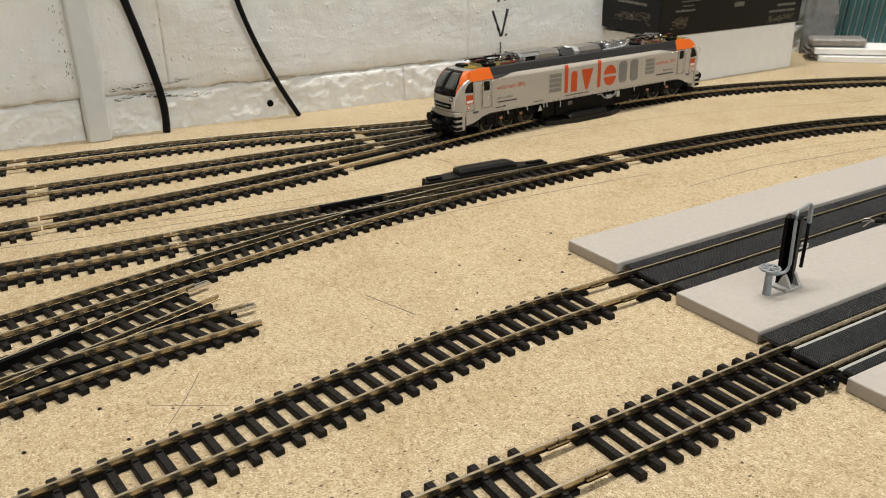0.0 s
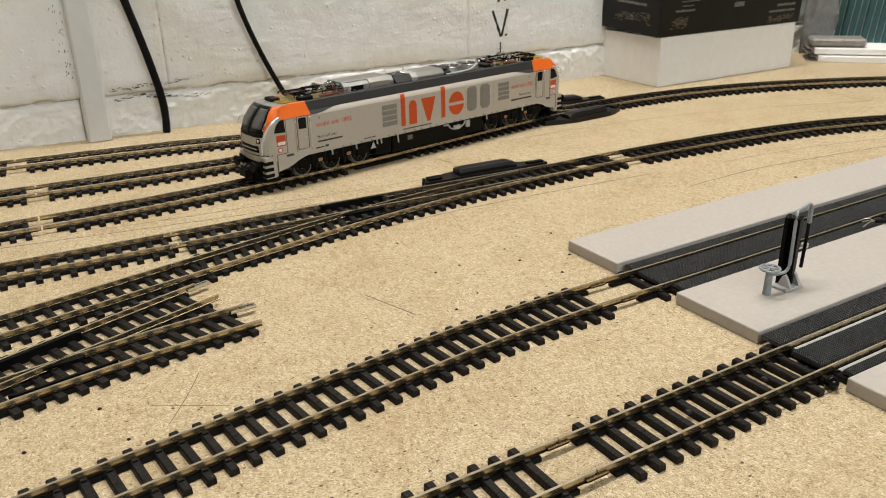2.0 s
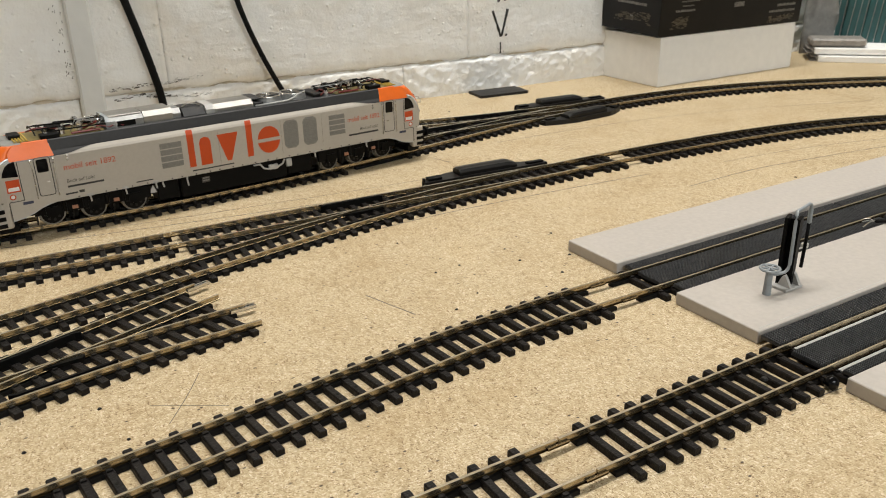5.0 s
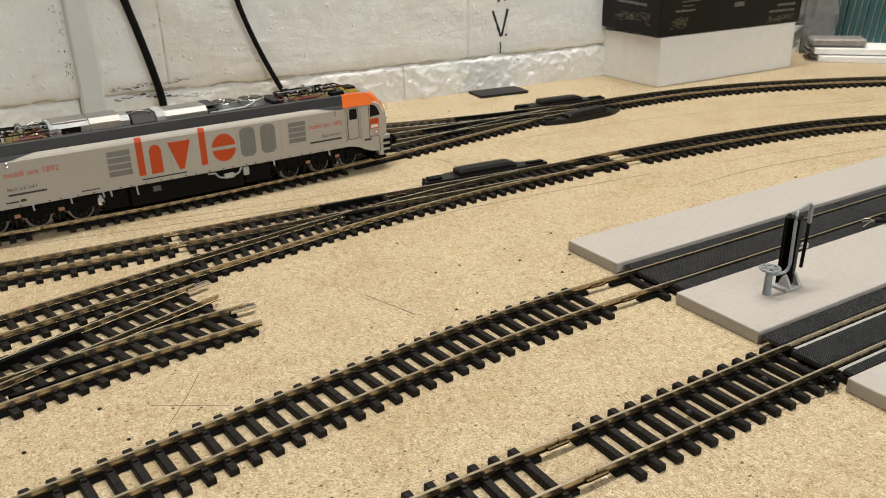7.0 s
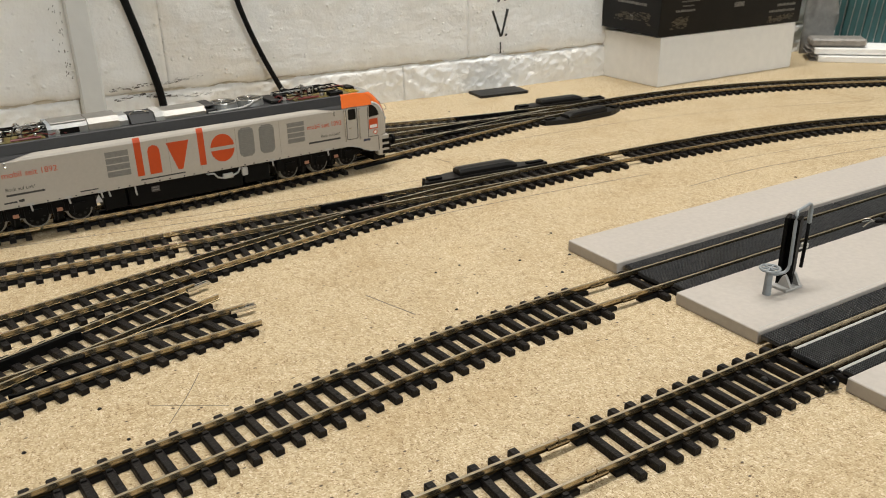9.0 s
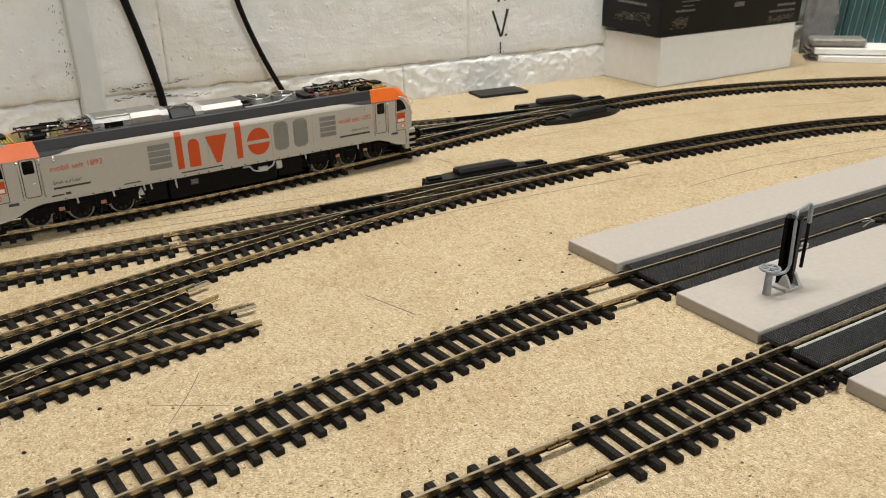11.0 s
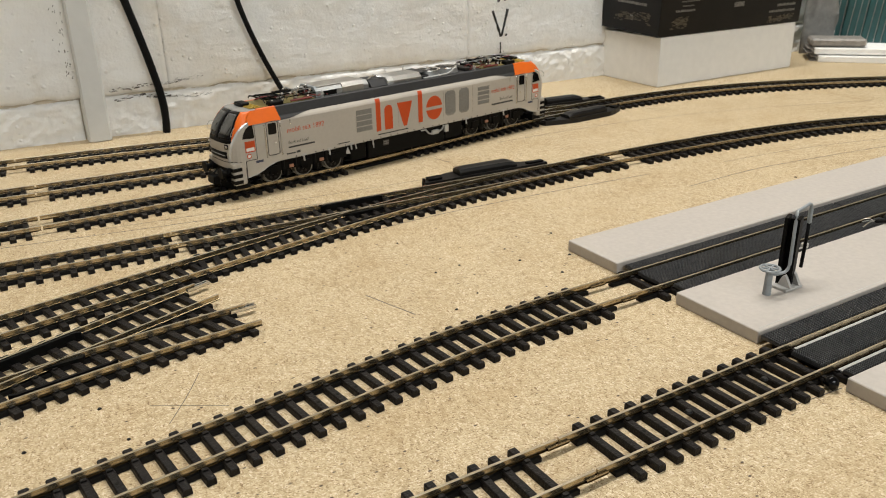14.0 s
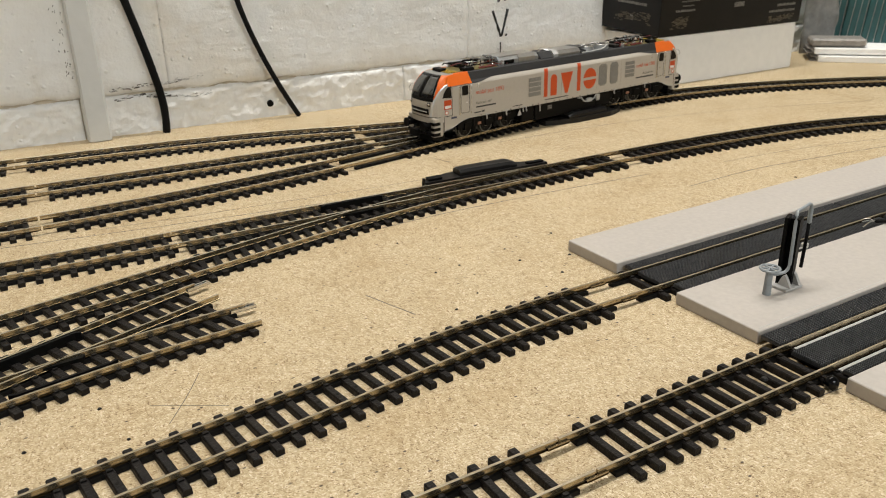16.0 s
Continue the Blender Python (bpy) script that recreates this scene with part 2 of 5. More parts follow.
def box(bm, x0, x1, y0, y1, z0, z1, m=None, bevel=0.0):
    """A box in mm; bevel cuts its edges."""
    vs = [bm.verts.new((x * MM, y * MM, z * MM)) for x in (x0, x1) for y in (y0, y1) for z in (z0, z1)]
    fs = [bm.faces.new([vs[i] for i in q]) for q in ((0, 1, 3, 2), (4, 6, 7, 5), (0, 4, 5, 1), (2, 3, 7, 6), (0, 2, 6, 4), (1, 5, 7, 3))]
    if m is not None:
        for v in vs:
            v.co = m @ v.co
    if bevel:
        es = {e for f in fs for e in f.edges}
        bmesh.ops.bevel(bm, geom=list(es), offset=bevel * MM, segments=1, profile=0.5, affect="EDGES")
    return bm


def boxes(*rows, bevel=0.0):
    bm = bmesh.new()
    for r in rows:
        box(bm, *r[:6], *(r[6:7]), bevel=bevel)
    return bm


def rod(bm, a, b, r, seg=8, r2=None):
    """A round bar from a to b, in mm."""
    a, b = Vector(a) * MM, Vector(b) * MM
    d = b - a
    q = d.to_track_quat("Z", "Y").to_matrix()
    rings = []
    for p, rr in ((a, r), (b, r if r2 is None else r2)):
        rings.append([bm.verts.new(p + q @ Vector((math.cos(2 * math.pi * i / seg), math.sin(2 * math.pi * i / seg), 0)) * rr * MM) for i in range(seg)])
    for i in range(seg):
        j = (i + 1) % seg
        bm.faces.new((rings[0][i], rings[0][j], rings[1][j], rings[1][i]))
    bm.faces.new(rings[0][::-1])
    bm.faces.new(rings[1])
    return bm


def tube(points, r, seg=8):
    """A bent pipe through points, in mm."""
    bm = bmesh.new()
    P = [Vector(p) * MM for p in points]
    rings = []
    for i, p in enumerate(P):
        d = (P[min(i + 1, len(P) - 1)] - P[max(i - 1, 0)]).normalized()
        side = d.cross(Vector((0.13, 0.21, 0.97))).normalized()
        up = side.cross(d)
        rings.append([bm.verts.new(p + (side * math.cos(2 * math.pi * k / seg) + up * math.sin(2 * math.pi * k / seg)) * r * MM) for k in range(seg)])
    for a, b in zip(rings, rings[1:]):
        for k in range(seg):
            j = (k + 1) % seg
            bm.faces.new((a[k], a[j], b[j], b[k]))
    bm.faces.new(rings[0][::-1])
    bm.faces.new(rings[-1])
    return bm


def prism(bm, outline, z0, z1, m=None):
    """An outline of (x, y) mm, raised from z0 to z1."""
    lo = [bm.verts.new((x * MM, y * MM, z0 * MM)) for x, y in outline]
    hi = [bm.verts.new((x * MM, y * MM, z1 * MM)) for x, y in outline]
    n = len(outline)
    for i in range(n):
        bm.faces.new((lo[i], lo[(i + 1) % n], hi[(i + 1) % n], hi[i]))
    bm.faces.new(lo[::-1])
    bm.faces.new(hi)
    if m is not None:
        for v in lo + hi:
            v.co = m @ v.co
    bmesh.ops.recalc_face_normals(bm, faces=bm.faces)
    return bm


# ---- plan curves, in mm on the board ----
def curve(points, soften=14, step=2.0):
    """A smooth plan line through the points, in even steps."""
    P = np.array(points, float)
    Q = np.vstack([2 * P[0] - P[1], P, 2 * P[-1] - P[-2]])
    t = np.linspace(0, 1, 24, endpoint=False)[:, None]
    run = []
    for i in range(1, len(Q) - 2):
        a, b, c, d = Q[i - 1:i + 3]
        run.append(0.5 * (2 * b + (c - a) * t + (2 * a - 5 * b + 4 * c - d) * t * t + (3 * b - a - 3 * c + d) * t ** 3))
    L = even(np.vstack(run + [P[-1:]]), step)
    if soften:
        k = int(3 * soften)
        k = min(k, len(L) - 2)
        w = np.exp(-0.5 * (np.arange(-k, k + 1) / soften) ** 2)
        w /= w.sum()
        pad = np.vstack([2 * L[0] - L[k:0:-1], L, 2 * L[-1] - L[-2:-k - 2:-1]])
        L = even(np.stack([np.convolve(pad[:, i], w, "valid") for i in (0, 1)], -1), step)
    return L


def lengths(L):
    return np.r_[0, np.cumsum(np.linalg.norm(np.diff(L, axis=0), axis=1))]


def even(L, step):
    d = lengths(L)
    s = np.linspace(0, d[-1], max(2, int(round(d[-1] / step)) + 1))
    return np.stack([np.interp(s, d, L[:, i]) for i in (0, 1)], -1)


def left_of(L):
    t = np.gradient(L, axis=0)
    t /= np.linalg.norm(t, axis=1)[:, None]
    return np.stack([-t[:, 1], t[:, 0]], -1)


def offset(L, d):
    return L + left_of(L) * d


def along(L, s):
    d = lengths(L)
    p = np.array([np.interp(s, d, L[:, i]) for i in (0, 1)])
    q = np.array([np.interp(s + 1, d, L[:, i]) - np.interp(s - 1, d, L[:, i]) for i in (0, 1)])
    return p, math.degrees(math.atan2(q[1], q[0]))


def swept(L, profile, z=0.0):
    """A closed profile of (across, up) mm carried along the plan line L."""
    bm = bmesh.new()
    N = left_of(L)
    rings = [[bm.verts.new(((p[0] + n[0] * a) * MM, (p[1] + n[1] * a) * MM, (z + u) * MM)) for a, u in profile] for p, n in zip(L, N)]
    k = len(profile)
    for r, q in zip(rings, rings[1:]):
        for i in range(k):
            bm.faces.new((r[i], q[i], q[(i + 1) % k], r[(i + 1) % k]))
    bm.faces.new(rings[0])
    bm.faces.new(rings[-1][::-1])
    bmesh.ops.recalc_face_normals(bm, faces=bm.faces)
    return bm


RAIL_PROFILE = [(-0.80, 2.4), (0.80, 2.4), (0.80, 2.65), (0.30, 2.95), (0.28, 3.85), (0.48, 4.1), (0.48, 4.7), (0.38, 4.8), (-0.38, 4.8), (-0.48, 4.7), (-0.48, 4.1), (-0.28, 3.85), (-0.30, 2.95), (-0.80, 2.65)]
WEB_PROFILE = [(-1.5, 0.2), (1.5, 0.2), (1.3, 1.7), (-1.3, 1.7)]


def sleeper_mesh(length=30.0, shift=0.0):
    """One sleeper across y, with rounded top edges and the four rail chairs."""
    bm = bmesh.new()
    h, w = length / 2, 1.55
    prof = [(-w, 0.0), (-w + 0.08, 1.9), (-w + 0.45, 2.35), (w - 0.45, 2.35), (w - 0.08, 1.9), (w, 0.0)]
    ends = []
    for y, s in ((-h, 0.9), (-h + 0.35, 1.0), (h - 0.35, 1.0), (h, 0.9)):
        ends.append([bm.verts.new((x * s * MM, (y + shift) * MM, z * (s if z > 2 else 1) * MM)) for x, z in prof])
    for a, b in zip(ends, ends[1:]):
        for i in range(6):
            bm.faces.new((a[i], a[(i + 1) % 6], b[(i + 1) % 6], b[i]))
    bm.faces.new(ends[0][::-1])
    bm.faces.new(ends[-1])
    for r in (-GAUGE, GAUGE):
        for side in (-1, 1):
            y = r + side * 1.55
            box(bm, -0.85, 0.85, y - 0.65, y + 0.65, 2.2, 2.95)
    bmesh.ops.recalc_face_normals(bm, faces=bm.faces)
    me = bpy.data.meshes.new("sleeper")
    bm.to_mesh(me)
    bm.free()
    me.materials.append(SLEEPER)
    return me


SLEEPER_MESH = sleeper_mesh()


def put_sleepers(parent, L, first, last, step=7.25, skip=()):
    s = first
    while s <= last:
        if not any(a <= s <= b for a, b in skip):
            p, turn = along(L, s)
            ob = new("sleeper", SLEEPER_MESH)
            ob.parent = parent
            ob.matrix_local = pose(p[0] * MM, p[1] * MM, 0, 0, 0, turn + jitter.uniform(-0.7, 0.7))
            if jitter.random() < 0.14:
                part("nail_hole", rod(bmesh.new(), (0, 0, 2.3), (0, 0, 2.42), 0.62, 8), WEB, ob)
        s += step


def joiner(parent, L, s, side, label="thin metal rail joiner"):
    p, turn = along(offset(L, side * GAUGE), s)
    bm = boxes((-4.0, 4.0, -1.05, -0.45, 2.3, 3.3), (-4.0, 4.0, 0.45, 1.05, 2.3, 3.3))
    ob = part("rail_joiner", bm, RAIL, parent, label)
    ob.matrix_local = pose(p[0] * MM, p[1] * MM, 0, 0, 0, turn)


def track(label, L, start=0.0, end=None, group="model railway tracks", step=7.25, lead=3.5, tail=3.5, joins=(), skip=()):
    """A piece of flexible track on the plan line L from start to end."""
    d = lengths(L)
    end = d[-1] if end is None else end
    t = thing("track", label, "model track", group=group)
    s = np.linspace(start, end, max(3, int((end - start) / 3)))
    piece = np.stack([np.interp(s, d, L[:, i]) for i in (0, 1)], -1)
    for side in (-1, 1):
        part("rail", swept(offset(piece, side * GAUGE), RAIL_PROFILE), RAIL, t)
    inner = piece[2:-2] if lead > 6 or tail > 6 else piece
    for side in (-1, 1):
        part("sleeper_web", swept(offset(inner, side * GAUGE), WEB_PROFILE), WEB, t)
    put_sleepers(t, L, start + lead, end - tail, step, skip)
    for s in joins:
        for side in (-1, 1):
            joiner(t, L, s, side)
    return t


# ---- the room: board, block wall, plain walls behind the camera ----
WALL = pose(WALL_AT[0], WALL_AT[1], 0, 0, 0, WALL_TURN)


def slab(name, x0, x1, y0, y1, z0, z1, material, label, category):
    ob = part(name, boxes((x0, x1, y0, y1, z0, z1)), material)
    ob.matrix_world = WALL
    return tagged(ob, label, category, kind="structure")


slab("board", -1000, 1400, -760, 16, -16, 0, CHIP, "raw chipboard baseboard of the model railway", "baseboard")
# floor, ceiling and three walls are unseen, added to close the room and bounce light
slab("floor", -1900, 2200, -2600, 300, -950, -900, WOODROOM, "grey screed floor of the hobby room", "floor")
slab("ceiling", -1900, 2200, -2600, 300, 1400, 1450, ROOMWHITE, "plain off-white painted ceiling", "ceiling")
slab("wall_south", -1900, 2200, -2700, -2600, -900, 1400, ROOMWHITE, "plain off-white painted wall", "wall")
slab("wall_west", -2000, -1900, -2600, 300, -900, 1400, ROOMWHITE, "plain off-white painted wall", "wall")
slab("wall_east", 2200, 2300, -2600, 300, -900, 1400, ROOMWHITE, "plain off-white painted wall", "wall")
JOINT = plain("ochre_dirty_mortar", (0.62, 0.54, 0.42), 0.9, vary=0.25, scale=90, bump=0.001)
wall_north = slab("wall_north", -1900, 2200, 3.6, 300, -900, 1400, JOINT, "white painted rough block wall with ochre mortar joints", "wall")


def relief(s, z, row):
    """How far the painted face stands before the wall line, mm."""
    v = Vector((s * 0.021, z * 0.021, row * 7.3))
    r = 0.8 * noise.noise(v) + 0.5 * noise.noise(v * 2.7) + 0.4 * noise.noise(v * 7.0) + 0.35 * noise.noise(v * 17.0)
    if row == 0:
        r += -0.5 + 0.9 * noise.noise(Vector((s * 0.03, z * 0.03, 3.1))) + 1.1 * noise.noise(Vector((s * 0.10, z * 0.12, 9.1))) + 1.0 * noise.noise(Vector((s * 0.22, z * 0.26, 5.1))) + 0.7 * noise.noise(Vector((s * 0.5, z * 0.6, 2.1)))
        r += 1.6 * math.exp(-((s - 120) / 90.0) ** 2)
    return r


def wall_block(s0, s1, z0, z1, row, name="block"):
    fine = 2.6 if row else 1.5
    nx, nz = max(4, int((s1 - s0) / fine)), max(4, int((z1 - z0) / fine))
    bm = bmesh.new()
    grid = []
    for j in range(nz + 1):
        line = []
        for i in range(nx + 1):
            s, z = s0 + (s1 - s0) * i / nx, z0 + (z1 - z0) * j / nz
            zz = z + (0 if 0 < j < nz else 2.2 * noise.noise(Vector((s * 0.045, row * 3.0 + j, 0))) + 1.0 * noise.noise(Vector((s * 0.17, row * 5.0 + j, 0))))
            edge = min(8.0 + (s - s0), 8.0 + (s1 - s), (z - z0) * 1.2, (z1 - z) * (1.0 if row else 2.4))
            edge += 2.0 * noise.noise(Vector((s * 0.08, z * 0.08, 4)))
            fall = 2.6 * math.exp(-max(0.0, edge) / 2.6)
            line.append(bm.verts.new((s * MM, (-relief(s, z, row) + fall) * MM, zz * MM)))
        grid.append(line)
    for a, b in zip(grid, grid[1:]):
        for i in range(nx):
            bm.faces.new((a[i], a[i + 1], b[i + 1], b[i]))
    # sides back into the wall
    rim = grid[0] + [r[-1] for r in grid[1:]] + grid[-1][-2::-1] + [r[0] for r in grid[-2:0:-1]]
    back = [bm.verts.new((v.co.x, 12 * MM, v.co.z)) for v in rim]
    for i in range(len(rim)):
        j = (i + 1) % len(rim)
        bm.faces.new((rim[j], rim[i], back[i], back[j]))
    return part(name, bm, PAINT, wall_north, smooth=True)


for k in range(-2, 4):
    wall_block(-124 + 260 * k, 136 + 260 * k, 30.6, 152, 1)
    wall_block(72 + 260 * (k - 1) + 0.5, 72 + 260 * k - 0.5, -30, 29.4, 0)


def wall_stroke(name, pts, width, material, parent, row, lift=0.35):
    """A painted or scratched line that follows the wall's relief, in wall mm."""
    L = even(np.array(pts, float), 1.0)
    N = left_of(L)
    bm = bmesh.new()
    rows = []
    for k, (p, n) in enumerate(zip(L, N)):
        w = width * (0.75 + 0.5 * noise.noise(Vector((p[0] * 0.4, p[1] * 0.4, width))) + 0.25)
        rows.append([bm.verts.new(((p[0] + n[0] * w * a) * MM, (-relief(p[0], p[1], row) - lift + (0 if abs(a) < 0.4 else 0.5)) * MM, (p[1] + n[1] * w * a) * MM)) for a in (-0.5, 0, 0.5)])
    for a, b in zip(rows, rows[1:]):
        for i in (0, 1):
            bm.faces.new((a[i], a[i + 1], b[i + 1], b[i]))
    return part(name, bm, material, parent)


wall_mark = thing("wall_mark", "black marker strokes drawn on the white wall", "wall marking", WALL)
for pts, w in (([(161.7, 70), (166, 58), (170, 46.8)], 2.4), ([(177.2, 70.5), (174, 58), (170.4, 47)], 2.4), ([(170.0, 41.8), (170.1, 36), (170.0, 31.9)], 1.5), ([(174.6, 48.4), (176.2, 47.8)], 2.2), ([(166.3, 78), (169.2, 78.4)], 2.0), ([(172.9, 78.4), (175.5, 79)], 1.8), ([(172.4, 33.5), (173.2, 33.5)], 1.0)):
    wall_stroke("stroke", pts, w, MARKER, wall_mark, 1, 0.7)

CRACK = plain("dark_crack", (0.10, 0.085, 0.07), 0.9, vary=0.4, scale=200)
crack_set = thing("wall_crack", "dark cracks along the joint of the white wall", "crack", WALL, kind="structure")
for pts, w, row in (([(-167, 34.6), (-152, 33.8), (-140, 36.2), (-128, 35.5), (-112, 37.2)], 0.9, 1), ([(-165, 27.2), (-150, 27.6), (-141, 28.6), (-131, 25.5), (-118, 26.0)], 1.0, 0), ([(-136, 27.0), (-122, 25.2), (-105, 24.0), (-92, 24.6)], 0.8, 0), ([(-120, 36.6), (-104, 38.0), (-96, 37.4)], 0.6, 1)):
    pts = even(np.array(pts, float), 1.5)
    for k in range(0, len(pts) - 3):
        rise = jitter.gauss(0, 0.9)
        bit = [(x + jitter.uniform(-0.5, 0.5), z + rise + jitter.uniform(-0.4, 0.4)) for x, z in pts[k:k + jitter.randint(2, 4)]]
        wall_stroke("crack", bit, w * jitter.uniform(0.2, 1.1), CRACK, crack_set, row, 0.12)
pits = thing("paint_chip", "small dark chips in the white wall paint", "paint chips", WALL, kind="stuff")
for k in range(34):
    z = jitter.uniform(47, 99)
    s = -190.5 - (z - 47) * 0.06 + jitter.gauss(0, 3.0)
    wall_stroke("chip", [(s, z), (s + jitter.uniform(-0.8, 0.8), z - jitter.uniform(0.8, 2.2))], jitter.uniform(0.5, 1.5), CRACK, pits, 1, 0.2)

# black disc stands for the dark inside of an empty drill hole
plug = thing("drill_hole", "empty drill hole in the wall, shown as a black disc", "wall plug", WALL)
part("sleeve", rod(bmesh.new(), (-47, 4, 11.2), (-47, -relief(-47, 11, 0) - 0.9, 11.2), 2.7, 16), BLACK, plug)

duct = thing("cable_duct", "white plastic cable duct standing upright before the wall", "cable duct", WALL)
part("channel", boxes((-187.2, -170.8, -11, 2, 0.3, 420), bevel=0.8), DUCT, duct)
part("cover", boxes((-186.2, -171.8, -12.6, -10.6, 0.3, 420), bevel=0.5), DUCT, duct)


def hanging_cable(label, pts, r):
    t = thing("cable", label, "cable", WALL, group="cables on the wall")
    xz = curve(pts, 5, 3.0)
    part("sheath", tube([(p[0], -9.0, p[1]) for p in xz], r, 10), CABLE, t, smooth=True)


hanging_cable("thick black cable hanging down the white wall", [(-178, 260), (-160, 150), (-146.6, 98), (-138.9, 66), (-134.2, 44), (-130.9, 27), (-128.6, 14), (-131.5, 0.5)], 2.9)
hanging_cable("thinner black cable curving down the white wall", [(-84, 250), (-75.5, 140), (-67.2, 94), (-57.9, 65.5), (-49.2, 44.5), (-38.4, 21.5), (-26.5, 0.5)], 2.1)

# ---- tracks ----
PATH = curve(LOCO_LINE, 4)                 # the line that the locomotive takes
LINE_A = curve([(-120, 102), (17, 182.7), (60, 208), (97.8, 230.8), (122.4, 245.2), (154.7, 264.3), (270, 332)], 10)
LINE_B = curve([(-200, 107), (-97, 186.6), (-71.7, 205.5), (-6.2, 256.0), (21.4, 276.0), (69, 306.0), (88.6, 316.8), (222.5, 396.8), (330, 461)], 8)
LINE_E = curve([(74, 482), (-59.4, 414.5), (-124.8, 379.8), (-202.4, 339.4), (-330, 273)], 10)
LINE_D = curve([(74, 482), (34, 458.5), (-5.5, 432.0), (-52.5, 395.3), (-87.6, 364), (-115.8, 338.8), (-144, 312.9), (-176.5, 283.2), (-260, 206)], 10)
LINE_DR = curve([(74, 482), (95, 494.5), (131, 514), (176, 536), (220, 556), (274, 576), (330, 588), (400, 595), (500, 592)], 12)
LINE_CA = curve([(-260, 126), (-200, 197), (-154.4, 251.6), (-126, 285.3), (-101.3, 314.2)], 6)
LINE_CB = curve([(-260, 126), (-222, 171), (-190, 203), (-151.8, 234.5), (-113.7, 266), (-76.6, 291.5)], 6)
TOE3 = along(PATH, 680)[0]
LINE_G = curve([(TOE3[0] + 30, TOE3[1] + 17), tuple(TOE3), (80, 627.5), (20, 594), (-36.3, 563.5), (-95, 533.2), (-144.4, 509), (-217, 472), (-258, 452.3), (-420, 373)], 10)
LINE_H = curve([(TOE3[0] + 30, TOE3[1] + 17), tuple(TOE3), (100, 648.5), (49, 625.5), (-20, 603.5), (-60, 592.8), (-100, 586), (-157, 570.3), (-226, 544.3), (-289, 516), (-420, 457)], 10)


def cut(L, a, b):
    d = lengths(L)
    s = np.linspace(a, min(b, d[-1]), max(3, int((min(b, d[-1]) - a) / 2)))
    return np.stack([np.interp(s, d, L[:, i]) for i in (0, 1)], -1)


def near_s(L, p):
    return lengths(L)[np.linalg.norm(L - np.array(p), axis=1).argmin()]


def rail_between(t, L, side, a, b):
    part("rail", swept(offset(cut(L, a, b), side * GAUGE), RAIL_PROFILE), RAIL, t)


def check_rail(t, L, side, a, b):
    """A black guide rail a hair inside a running rail, its ends bent inward."""
    piece = offset(cut(L, a, b), side * (GAUGE - 2.3))
    n = left_of(piece)
    piece[0] -= n[0] * side * 1.2
    piece[-1] -= n[-1] * side * 1.2
    part("check_rail", swept(piece, [(-0.8, 2.2), (0.8, 2.2), (0.6, 4.9), (-0.6, 4.9)]), BLACK, t, "black plastic check rail")


def gap_of(L, M):
    """Distance of each point of L to the line M, signed to the left of L."""
    N = left_of(L)
    out = []
    for p, n in zip(L, N):
        q = M[np.linalg.norm(M - p, axis=1).argmin()] - p
        out.append(float(q @ n))
    return np.array(out)


def timber(t, p, turn, lo, hi):
    """One long sleeper of a turnout, from lo to hi across the line."""
    rows = [(-1.5, 1.5, lo, hi, 0, 2.3)]
    at = {lo + 15 - GAUGE, lo + 15 + GAUGE, hi - 15 - GAUGE, hi - 15 + GAUGE}
    for y in sorted(at):
        rows += [(-0.85, 0.85, y - 2.2, y - 0.9, 2.2, 2.95), (-0.85, 0.85, y + 0.9, y + 2.2, 2.2, 2.95)]
    ob = part("sleeper", boxes(*rows, bevel=0.18), SLEEPER, t)
    ob.matrix_local = pose(p[0] * MM, p[1] * MM, 0, 0, 0, turn)


